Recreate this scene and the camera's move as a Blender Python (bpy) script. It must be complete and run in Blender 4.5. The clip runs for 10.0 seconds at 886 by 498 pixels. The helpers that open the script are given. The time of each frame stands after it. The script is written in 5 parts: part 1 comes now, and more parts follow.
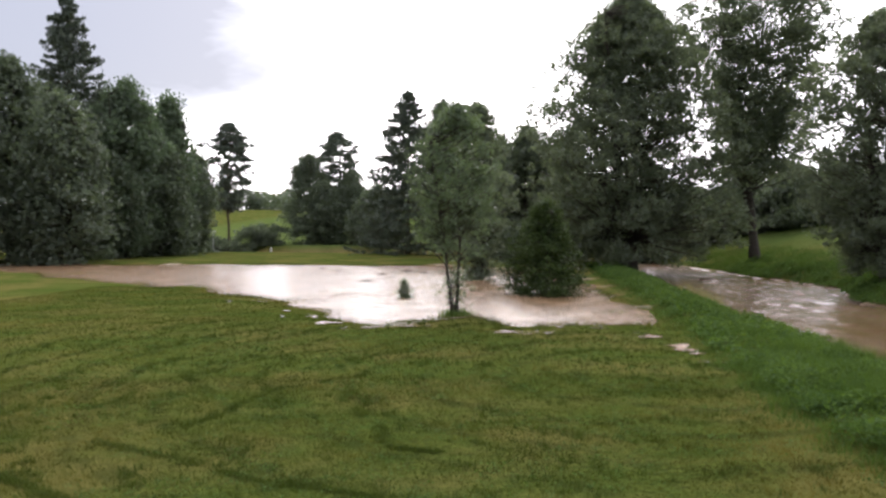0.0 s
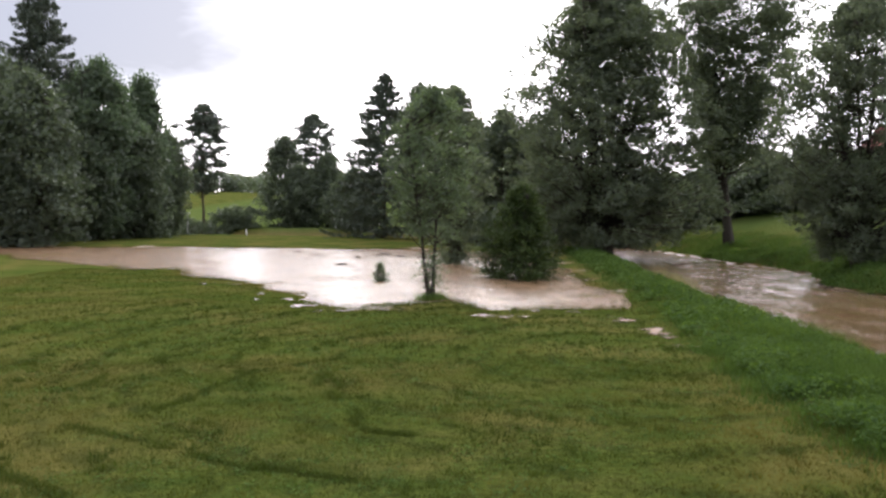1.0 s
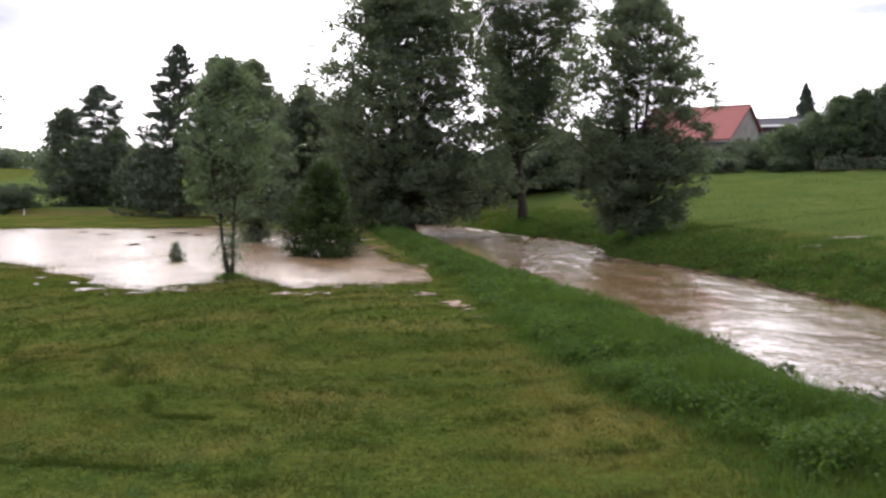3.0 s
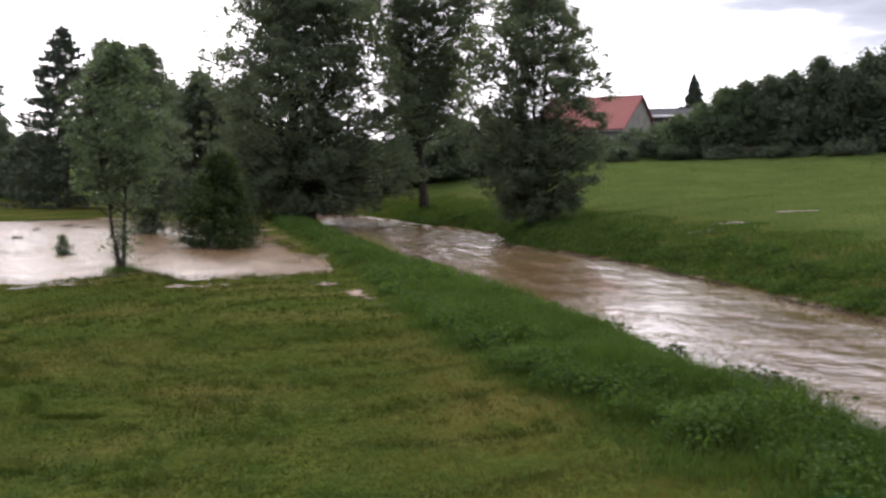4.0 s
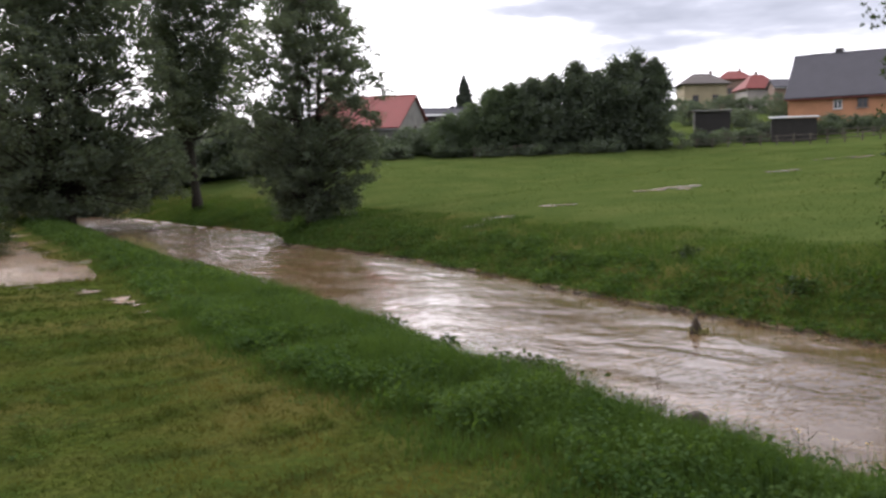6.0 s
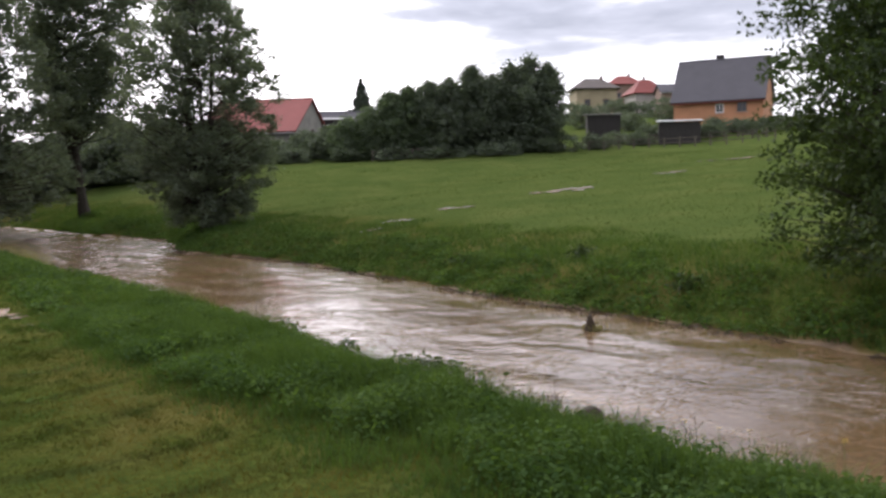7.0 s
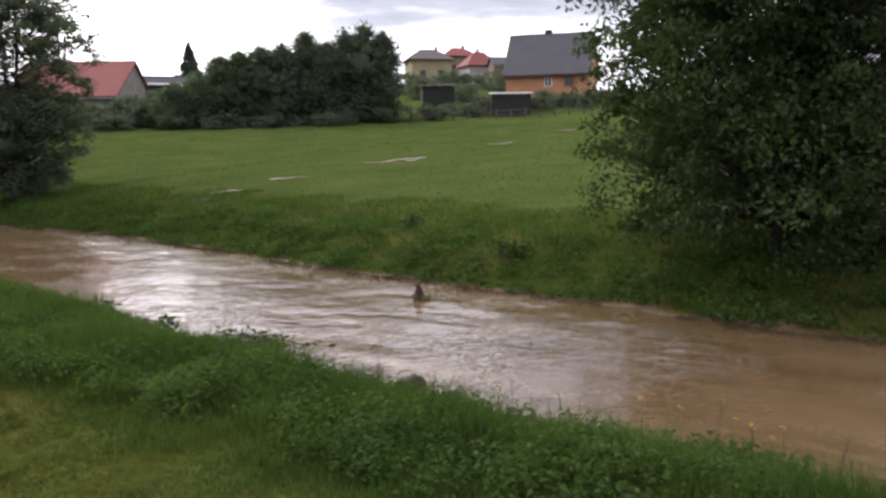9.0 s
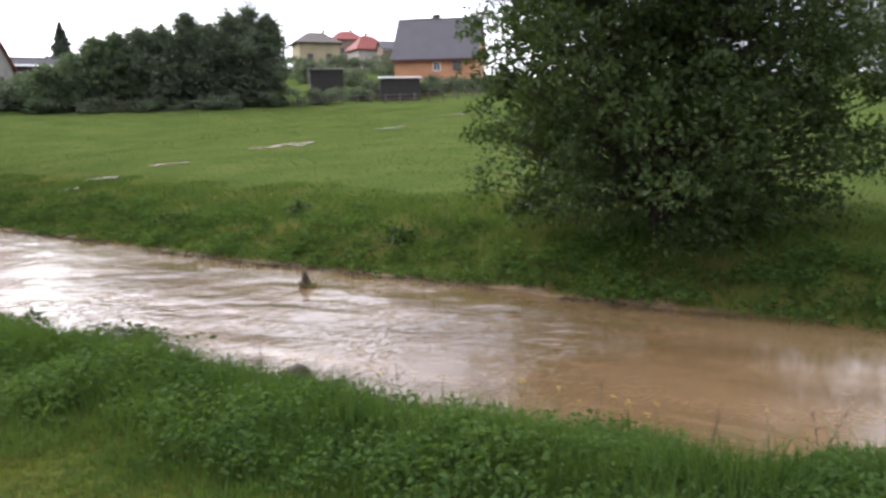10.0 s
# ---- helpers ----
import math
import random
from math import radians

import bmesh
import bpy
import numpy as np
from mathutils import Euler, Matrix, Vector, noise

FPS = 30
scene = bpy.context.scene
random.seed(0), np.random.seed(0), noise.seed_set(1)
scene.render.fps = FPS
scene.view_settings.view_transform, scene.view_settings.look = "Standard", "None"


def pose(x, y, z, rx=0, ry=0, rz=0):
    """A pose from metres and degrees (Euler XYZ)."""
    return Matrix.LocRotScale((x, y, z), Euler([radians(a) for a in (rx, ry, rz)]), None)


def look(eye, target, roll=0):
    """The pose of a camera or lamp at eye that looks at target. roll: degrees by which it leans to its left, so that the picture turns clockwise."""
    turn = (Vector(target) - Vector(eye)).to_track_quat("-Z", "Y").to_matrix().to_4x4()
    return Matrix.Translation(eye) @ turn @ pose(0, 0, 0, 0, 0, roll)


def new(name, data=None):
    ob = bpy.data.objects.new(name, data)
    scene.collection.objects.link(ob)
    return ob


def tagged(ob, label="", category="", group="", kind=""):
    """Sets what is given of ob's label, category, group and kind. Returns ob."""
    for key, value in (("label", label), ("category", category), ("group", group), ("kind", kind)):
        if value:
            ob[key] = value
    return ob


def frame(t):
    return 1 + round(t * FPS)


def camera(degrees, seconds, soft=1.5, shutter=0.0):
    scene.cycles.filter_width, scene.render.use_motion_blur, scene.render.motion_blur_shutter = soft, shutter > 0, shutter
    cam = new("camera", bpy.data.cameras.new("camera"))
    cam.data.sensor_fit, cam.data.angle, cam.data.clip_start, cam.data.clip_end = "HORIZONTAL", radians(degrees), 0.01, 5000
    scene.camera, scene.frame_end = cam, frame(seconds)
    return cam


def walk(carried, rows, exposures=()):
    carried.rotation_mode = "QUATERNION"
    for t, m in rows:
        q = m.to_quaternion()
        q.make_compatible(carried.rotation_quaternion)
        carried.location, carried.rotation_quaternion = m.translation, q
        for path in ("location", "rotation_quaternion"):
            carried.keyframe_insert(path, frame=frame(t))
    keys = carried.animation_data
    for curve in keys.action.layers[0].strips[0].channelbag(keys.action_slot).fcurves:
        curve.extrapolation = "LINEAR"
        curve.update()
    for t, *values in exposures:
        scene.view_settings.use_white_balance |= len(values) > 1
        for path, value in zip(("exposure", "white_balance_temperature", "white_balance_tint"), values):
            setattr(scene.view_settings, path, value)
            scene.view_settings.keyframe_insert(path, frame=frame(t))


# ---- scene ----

# ---------------------------------------------------------------- camera
cam = camera(55.3, 10.0, soft=2.6, shutter=0.4)
PATH = [
    (0.0, pose(-0.000, 0.000, 3.000, 88.740, -0.000, -0.000)),
    (0.5, pose(-0.006, -0.039, 3.003, 88.215, -0.417, -1.043)),
    (1.0, pose(0.021, 0.039, 2.990, 87.642, -0.337, -1.574)),
    (1.5, pose(0.032, 0.059, 2.977, 87.157, -0.112, -2.926)),
    (2.0, pose(0.051, 0.042, 2.976, 86.710, -0.341, -6.681)),
    (2.5, pose(0.079, 0.058, 2.964, 86.489, -0.190, -10.979)),
    (4.0, pose(0.161, 0.067, 2.946, 85.439, 0.084, -21.400)),
    (4.5, pose(0.204, 0.051, 2.937, 85.212, 0.655, -24.793)),
    (5.0, pose(0.227, 0.034, 2.939, 85.229, 0.732, -28.579)),
    (5.5, pose(0.230, -0.009, 2.948, 85.181, 0.587, -32.553)),
    (7.0, pose(0.280, -0.060, 2.930, 85.364, 1.120, -43.044)),
    (7.5, pose(0.300, -0.084, 2.932, 85.212, 1.200, -46.247)),
    (8.0, pose(0.312, -0.112, 2.931, 84.684, 1.098, -48.585)),
    (8.5, pose(0.419, -0.134, 2.914, 83.844, 0.861, -50.878)),
    (9.0, pose(0.528, -0.153, 2.918, 83.189, 0.709, -53.926)),
    (9.5, pose(0.632, -0.168, 2.908, 82.692, 0.596, -57.120)),
    (10.0, pose(0.722, -0.181, 2.899, 82.075, 0.818, -61.247)),
]
walk(cam, PATH, exposures=[(0.0, 0.56, 6150, 13), (2.5, 0.57, 6150, 13), (4.0, 0.22, 6150, 14), (5.5, 0.24, 6150, 14), (7.5, 0.24, 6150, 14), (8.5, 0.20, 6150, 14), (9.0, 0.20, 6150, 14), (9.5, 0.50, 6050, 12), (10.0, 0.80, 6050, 12)])

# ---------------------------------------------------------------- light
SUN_BEARING, SUN_HEIGHT = 2.0, 30.0      # degrees right of the y axis, above the horizon
world = bpy.data.worlds.new("sky")
scene.world = world
world.use_nodes = True


class Nodes:
    """Short hand for building a node tree."""

    def __init__(self, tree):
        self.tree = tree
        tree.nodes.clear()

    def add(self, kind, values=None, **props):
        n = self.tree.nodes.new(kind)
        if "operation" in props:
            n.operation = props["operation"]
        if "interpolation_type" in props:
            n.interpolation_type = props["interpolation_type"]
        if "data_type" in props:
            n.data_type = props["data_type"]
        if "blend_type" in props:
            n.blend_type = props["blend_type"]
        if "attribute_name" in props:
            n.attribute_name = props["attribute_name"]
        if "wave_type" in props:
            n.wave_type = props["wave_type"]
        if "rings_direction" in props:
            n.rings_direction = props["rings_direction"]
        if "bands_direction" in props:
            n.bands_direction = props["bands_direction"]
        if "wave_profile" in props:
            n.wave_profile = props["wave_profile"]
        for k, v in (values or {}).items():
            if isinstance(v, bpy.types.NodeSocket):
                self.tree.links.new(v, n.inputs[k])
            else:
                n.inputs[k].default_value = v
        return n

    def noise(self, vec, scale, detail=4.0, rough=0.55, distortion=0.0):
        return self.add("ShaderNodeTexNoise", {"Vector": vec, "Scale": scale, "Detail": detail, "Roughness": rough,
                                               "Distortion": distortion}).outputs["Fac"]

    def ramp(self, fac, stops):
        n = self.add("ShaderNodeValToRGB", {"Fac": fac})
        e = n.color_ramp.elements
        while len(e) < len(stops):
            e.new(0.5)
        for el, (p, c) in zip(e, stops):
            el.position = p
            el.color = (*c, 1) if len(c) == 3 else c
        return n.outputs["Color"]

    def fade(self, fac, a, b):
        n = self.add("ShaderNodeMapRange", {"Value": fac, "From Min": a, "From Max": b}, interpolation_type="SMOOTHSTEP")
        return n.outputs["Result"]

    def math(self, op, a, b=0.0):
        n = self.add("ShaderNodeMath", operation=op)
        for i, v in enumerate((a, b)):
            if isinstance(v, bpy.types.NodeSocket):
                self.tree.links.new(v, n.inputs[i])
            else:
                n.inputs[i].default_value = v
        return n.outputs[0]

    def mix(self, fac, a, b, mode="MIX"):
        n = self.add("ShaderNodeMix", data_type="RGBA", blend_type=mode)
        for i, v in ((0, fac), (6, a), (7, b)):
            if isinstance(v, bpy.types.NodeSocket):
                self.tree.links.new(v, n.inputs[i])
            else:
                n.inputs[i].default_value = (*v, 1) if isinstance(v, tuple) else v
        return n.outputs[2]

    def mapped(self, vec, scale=(1, 1, 1), turn=0.0, shift=(0, 0, 0)):
        n = self.add("ShaderNodeMapping", {"Vector": vec, "Scale": scale, "Rotation": (0, 0, radians(turn)), "Location": shift})
        return n.outputs["Vector"]


def build_sky():
    k = Nodes(world.node_tree)
    way = k.add("ShaderNodeTexCoord").outputs["Generated"]
    air = k.add("ShaderNodeTexSky")
    air.sky_type, air.sun_disc = "NISHITA", False
    air.sun_elevation, air.sun_rotation = radians(SUN_HEIGHT), radians(SUN_BEARING)
    air.dust_density = 2.0
    clear = air.outputs["Color"]
    clear = k.mix(1.0, clear, (0.1, 0.1, 0.1), "MULTIPLY")
    # thin bright cloud round the sun, dark grey-blue rain cloud away from it
    a, e = radians(SUN_BEARING), radians(SUN_HEIGHT - 6)
    dot = k.add("ShaderNodeVectorMath", {0: way, 1: (math.sin(a) * math.cos(e), math.cos(a) * math.cos(e), math.sin(e))},
                operation="DOT_PRODUCT").outputs["Value"]
    glow = k.fade(dot, 0.25, 1.0)
    z = k.add("ShaderNodeSeparateXYZ", {"Vector": way}).outputs["Z"]
    soft = k.noise(k.mapped(way, (1.0, 1.0, 3.2), shift=(0.35, 0.2, 0.0)), 2.3, 6.0, 0.5, 0.4)
    fine = k.noise(k.mapped(way, (1.0, 1.0, 4.0)), 7.0, 5.0, 0.55)
    body = k.math("ADD", soft, k.math("MULTIPLY", k.math("SUBTRACT", fine, 0.5), 0.25))
    body = k.math("SUBTRACT", body, k.math("MULTIPLY", glow, 0.34))
    # two banks of darker rain cloud, over the wood and over the village
    for bearing, up, near_, far_, much in ((-27.0, 18.0, 0.93, 1.0, 0.70), (54.0, 16.5, 0.94, 1.0, 0.35), (-70.0, 35.0, 0.75, 1.0, 0.2)):
        ba, bu = radians(bearing), radians(up)
        bank = k.add("ShaderNodeVectorMath", {0: way, 1: (math.sin(ba) * math.cos(bu), math.cos(ba) * math.cos(bu), math.sin(bu))}, operation="DOT_PRODUCT").outputs["Value"]
        bank = k.math("ADD", bank, k.math("MULTIPLY", k.math("SUBTRACT", soft, 0.5), 0.08))
        body = k.math("ADD", body, k.math("MULTIPLY", k.fade(bank, near_, far_), much))
    cloud = k.ramp(body, [(0.26, (1.45, 1.4, 1.42)), (0.46, (1.15, 1.12, 1.16)), (0.60, (0.68, 0.68, 0.75)), (0.76, (0.38, 0.39, 0.45))])
    thin = k.math("SUBTRACT", 1.0, k.fade(body, 0.42, 0.6))
    sun_side = k.mix(k.math("MULTIPLY", glow, thin), (0.0, 0.0, 0.0), (1.2, 1.12, 1.1))
    high = k.fade(z, 0.24, 0.6)
    cloud = k.mix(k.math("MULTIPLY", high, 0.75), cloud, (1.76, 1.67, 1.64))
    # unseen overcast behind the camera, evened and raised to light the trees' near sides
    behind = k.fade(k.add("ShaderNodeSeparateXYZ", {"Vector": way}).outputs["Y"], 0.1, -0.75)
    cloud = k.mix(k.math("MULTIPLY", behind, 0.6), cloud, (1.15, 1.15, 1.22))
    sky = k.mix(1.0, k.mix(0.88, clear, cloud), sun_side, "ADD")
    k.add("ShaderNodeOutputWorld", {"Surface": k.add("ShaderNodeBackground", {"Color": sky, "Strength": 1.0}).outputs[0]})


build_sky()
sun = new("sun", bpy.data.lights.new("sun", "SUN"))
sun.data.energy, sun.data.angle, sun.data.color = 1.2, radians(16), (1.0, 0.96, 0.92)
sa, se = radians(SUN_BEARING), radians(SUN_HEIGHT)
sun.matrix_world = look((40 * math.sin(sa) * math.cos(se), 40 * math.cos(sa) * math.cos(se), 40 * math.sin(se)), (0, 0, 0))

# ---------------------------------------------------------------- materials


def material(name):
    m = bpy.data.materials.new(name)
    m.use_nodes = True
    return m, Nodes(m.node_tree)


def finish(k, shader):
    k.add("ShaderNodeOutputMaterial", {"Surface": shader})


def bump(k, height, distance, strength=1.0):
    return k.add("ShaderNodeBump", {"Height": height, "Distance": distance, "Strength": strength}).outputs["Normal"]


def leaf_material(name, dark, light, see=0.42, rough=0.5, shine=0.35, straw=None, through_=(1.5, 1.45, 0.6)):
    """Foliage: colour differs leaf by leaf and in larger tufts; some light passes through."""
    m, k = material(name)
    own = k.add("ShaderNodeNewGeometry").outputs["Random Per Island"]
    pos = k.add("ShaderNodeTexCoord").outputs["Object"]
    tuft = k.noise(pos, 0.9, 3.0)
    col = k.mix(k.math("ADD", k.math("MULTIPLY", own, 0.6), k.math("MULTIPLY", k.fade(tuft, 0.3, 0.7), 0.4)), dark, light)
    if straw:
        wide = k.noise(k.mapped(pos, (1, 1, 0)), 0.32, 5.0, 0.6)
        col = k.mix(k.math("MULTIPLY", k.fade(wide, 0.48, 0.66), 0.5), col, straw)
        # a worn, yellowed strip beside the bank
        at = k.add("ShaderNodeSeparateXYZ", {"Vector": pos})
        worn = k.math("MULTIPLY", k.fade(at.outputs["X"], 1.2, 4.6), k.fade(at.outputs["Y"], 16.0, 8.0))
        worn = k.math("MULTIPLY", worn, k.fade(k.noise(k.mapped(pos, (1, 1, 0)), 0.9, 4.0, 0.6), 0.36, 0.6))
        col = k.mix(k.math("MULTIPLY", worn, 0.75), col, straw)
        swath = k.noise(k.mapped(pos, (0.3, 1.0, 0), turn=-20), 0.8, 4.0, 0.55, 0.8)
        col = k.mix(k.math("MULTIPLY", k.fade(swath, 0.5, 0.62), 0.45), col, tuple(c * 0.7 for c in dark))
        ring = k.add("ShaderNodeTexWave", {"Vector": k.mapped(pos, (1, 1, 0), shift=(-5.0, -17.0, 0)), "Scale": 0.21, "Distortion": 7.0, "Detail": 4.0, "Detail Scale": 0.7}, wave_type="RINGS", rings_direction="Z").outputs["Fac"]
        gone = k.math("MULTIPLY", k.fade(ring, 0.72, 1.0), k.fade(tuft, 0.36, 0.6))
        gone = k.math("MULTIPLY", gone, k.fade(at.outputs["X"], 8.0, 4.0))
        col = k.mix(k.math("MULTIPLY", gone, 0.6), col, tuple(c * 0.5 for c in dark))
    surf = k.add("ShaderNodeBsdfPrincipled", {"Base Color": col, "Roughness": rough, "Specular IOR Level": shine}).outputs[0]
    thin = k.add("ShaderNodeBsdfTranslucent", {"Color": k.mix(1.0, col, through_, "MULTIPLY")}).outputs[0]
    finish(k, k.add("ShaderNodeMixShader", {0: see, 1: surf, 2: thin}).outputs[0])
    return m


def bark_material(name, dark, light):
    m, k = material(name)
    pos = k.add("ShaderNodeTexCoord").outputs["Object"]
    groove = k.noise(k.mapped(pos, (7, 7, 1.3)), 3.0, 5.0, 0.6, 0.5)
    blotch = k.noise(pos, 1.1, 3.0)
    col = k.mix(k.fade(groove, 0.3, 0.7), dark, light)
    col = k.mix(k.math("MULTIPLY", k.fade(blotch, 0.5, 0.75), 0.5), col, (0.09, 0.10, 0.06))
    finish(k, k.add("ShaderNodeBsdfPrincipled", {"Base Color": col, "Roughness": 0.95, "Specular IOR Level": 0.12, "Normal": bump(k, groove, 0.03)}).outputs[0])
    return m


def ground_material():
    """Mown meadow with clover patches, mower swaths, straw and bare wet soil where it was flooded."""
    m, k = material("meadow_ground")
    pos = k.add("ShaderNodeTexCoord").outputs["Object"]
    grain = k.noise(pos, 9.0, 6.0, 0.65)
    tuft = k.noise(k.mapped(pos, (1, 1, 0)), 1.7, 4.0, 0.6)
    wide = k.noise(k.mapped(pos, (1, 1, 0)), 0.24, 5.0, 0.6)
    swath = k.noise(k.mapped(pos, (0.22, 1.0, 0), turn=-14), 0.9, 3.0, 0.5, 0.6)
    col = k.ramp(grain, [(0.28, (0.018, 0.027, 0.008)), (0.5, (0.052, 0.068, 0.014)), (0.72, (0.092, 0.105, 0.024))])
    col = k.mix(k.math("MULTIPLY", k.fade(tuft, 0.42, 0.68), 0.55), col, (0.034, 0.064, 0.013))
    col = k.mix(k.math("MULTIPLY", k.fade(swath, 0.5, 0.68), 0.5), col, (0.094, 0.096, 0.027))
    col = k.mix(k.math("MULTIPLY", k.fade(wide, 0.44, 0.62), 0.7), col, (0.104, 0.090, 0.028))
    # rounds of the mower
    ring = k.add("ShaderNodeTexWave", {"Vector": k.mapped(pos, (1, 1, 0), shift=(-5.0, -17.0, 0)), "Scale": 0.21, "Distortion": 7.0, "Detail": 4.0, "Detail Scale": 0.7}, wave_type="RINGS", rings_direction="Z").outputs["Fac"]
    col = k.mix(k.math("MULTIPLY", k.math("MULTIPLY", k.fade(ring, 0.78, 1.0), k.fade(k.add("ShaderNodeSeparateXYZ", {"Vector": pos}).outputs["X"], 8.0, 4.0)), k.math("MULTIPLY", k.fade(tuft, 0.38, 0.62), 0.5)), col, (0.024, 0.034, 0.010))
    field = k.add("ShaderNodeAttribute", attribute_name="field").outputs["Fac"]
    hay = k.ramp(k.math("ADD", k.math("MULTIPLY", grain, 0.5), k.math("MULTIPLY", wide, 0.5)), [(0.3, (0.034, 0.058, 0.016)), (0.5, (0.064, 0.088, 0.024)), (0.68, (0.100, 0.112, 0.036))])
    col = k.mix(field, col, hay)
    wear = k.add("ShaderNodeAttribute", attribute_name="mud").outputs["Fac"]
    soil = k.ramp(k.noise(pos, 3.0, 6.0, 0.6), [(0.3, (0.10, 0.062, 0.030)), (0.7, (0.21, 0.14, 0.075))])
    col = k.mix(wear, col, soil)
    rough = k.math("SUBTRACT", 0.92, k.math("MULTIPLY", wear, 0.45))
    finish(k, k.add("ShaderNodeBsdfPrincipled", {"Base Color": col, "Roughness": rough, "Specular IOR Level": k.math("MULTIPLY", k.fade(wear, 0.55, 0.95), 0.5),
                                                 "Normal": bump(k, k.math("ADD", grain, tuft), 0.06)}).outputs[0])
    return m


def water_material(name, turn, deep, silt, chop, gloss, crisp, rough):
    """Muddy flood water, smooth and mirroring, with low swells and thin crisp ripples in patches."""
    m, k = material(name)
    pos = k.add("ShaderNodeTexCoord").outputs["Object"]
    flow = k.mapped(pos, (0.85, 0.8, 1), turn=turn)
    small = k.noise(flow, 4.2, 3.0, 0.5, 0.5)
    large = k.noise(flow, 1.0, 2.0, 0.5, 0.8)
    calm = k.fade(k.noise(pos, 0.28, 2.0), 0.38, 0.62)
    wave = k.math("ADD", k.math("MULTIPLY", small, k.math("ADD", 0.07, k.math("MULTIPLY", calm, 0.3))), k.math("MULTIPLY", large, 0.25))
    # thin crests
    ripple = k.noise(k.mapped(pos, (0.6, 1.1, 1), turn=turn + 40), 2.6, 3.0, 0.5, 1.6)
    crest = k.fade(k.math("ABSOLUTE", k.math("SUBTRACT", ripple, 0.5)), 0.055, 0.0)
    patch = k.fade(k.noise(k.mapped(pos, shift=(3.0, 7.0, 0.0)), 0.45, 3.0), 0.42, 0.58)
    wave = k.math("ADD", wave, k.math("MULTIPLY", k.math("MULTIPLY", crest, patch), crisp))
    wave = k.math("MULTIPLY", wave, k.math("SUBTRACT", 1.0, k.add("ShaderNodeAttribute", attribute_name="calm").outputs["Fac"]))
    col = k.mix(k.fade(k.noise(k.mapped(pos, (1.0, 0.3, 1), turn=turn), 0.8, 5.0, 0.6, 0.8), 0.3, 0.7), deep, silt)
    finish(k, k.add("ShaderNodeBsdfPrincipled", {"Base Color": col, "Roughness": rough, "IOR": 1.46, "Specular IOR Level": gloss,
                                                 "Normal": bump(k, wave, chop, 1.0)}).outputs[0])
    return m


def plain_material(name, colour, rough=0.8, vary=0.25, scale=2.0, metal=0.0, ridge=0.004):
    """Painted or mineral surface with blotches and a fine grain."""
    m, k = material(name)
    pos = k.add("ShaderNodeTexCoord").outputs["Object"]
    blot = k.noise(pos, scale, 5.0, 0.6)
    grit = k.noise(pos, scale * 14, 4.0, 0.6)
    f = k.math("ADD", k.math("MULTIPLY", k.fade(blot, 0.3, 0.7), 0.65), k.math("MULTIPLY", grit, 0.35))
    col = k.mix(f, tuple(c * (1 - vary) for c in colour), tuple(min(1.0, c * (1 + vary * 0.6)) for c in colour))
    finish(k, k.add("ShaderNodeBsdfPrincipled", {"Base Color": col, "Roughness": rough, "Metallic": metal,
                                                 "Normal": bump(k, grit, ridge)}).outputs[0])
    return m


def roof_material(name, colour):
    """Tiled roof: courses down the slope, tone differing from tile to tile."""
    m, k = material(name)
    pos = k.add("ShaderNodeTexCoord").outputs["Object"]
    course = k.add("ShaderNodeTexWave", {"Vector": pos, "Scale": 1.5, "Distortion": 0.3}, bands_direction="Z", wave_profile="SAW").outputs["Fac"]
    blot = k.noise(pos, 0.7, 4.0)
    tile = k.noise(pos, 6.0, 2.0)
    col = k.mix(k.math("ADD", k.math("MULTIPLY", blot, 0.5), k.math("MULTIPLY", tile, 0.5)), tuple(c * 0.6 for c in colour), tuple(c * 1.3 for c in colour))
    finish(k, k.add("ShaderNodeBsdfPrincipled", {"Base Color": col, "Roughness": 0.75, "Normal": bump(k, course, 0.03)}).outputs[0])
    return m


GROUND = ground_material()
RIVER = water_material("river_water", 8.0, (0.100, 0.062, 0.027), (0.160, 0.104, 0.056), 0.06, 1.0, 0.17, 0.12)
FLOOD = water_material("flood_water", 70.0, (0.118, 0.072, 0.036), (0.200, 0.130, 0.076), 0.09, 0.3, 0.10, 0.27)
BARK = bark_material("alder_bark", (0.018, 0.016, 0.013), (0.055, 0.047, 0.037))
BARK_FIR = bark_material("spruce_bark", (0.035, 0.026, 0.020), (0.10, 0.075, 0.055))
LEAF_ALDER = leaf_material("alder_leaf", (0.068, 0.084, 0.060), (0.114, 0.138, 0.098), 0.55, through_=(1.4, 1.45, 0.85))
LEAF_ASH = leaf_material("young_tree_leaf", (0.060, 0.082, 0.052), (0.108, 0.140, 0.086), 0.5, through_=(1.35, 1.45, 0.8))
LEAF_BUSH = leaf_material("bush_leaf", (0.016, 0.028, 0.011), (0.054, 0.082, 0.026), 0.32, 0.55, 0.12)
LEAF_WOOD = leaf_material("woodland_leaf", (0.060, 0.076, 0.055), (0.104, 0.128, 0.088), through_=(1.35, 1.45, 0.85))
LEAF_BIRCH = leaf_material("birch_leaf", (0.058, 0.080, 0.052), (0.104, 0.138, 0.086), through_=(1.3, 1.45, 0.9))
NEEDLE = leaf_material("spruce_needle", (0.042, 0.056, 0.044), (0.078, 0.1, 0.07), 0.15)
GRASS_TALL = leaf_material("tall_grass_blade", (0.028, 0.058, 0.014), (0.072, 0.116, 0.028), 0.4, 0.7, 0.12, through_=(1.45, 1.45, 0.6))
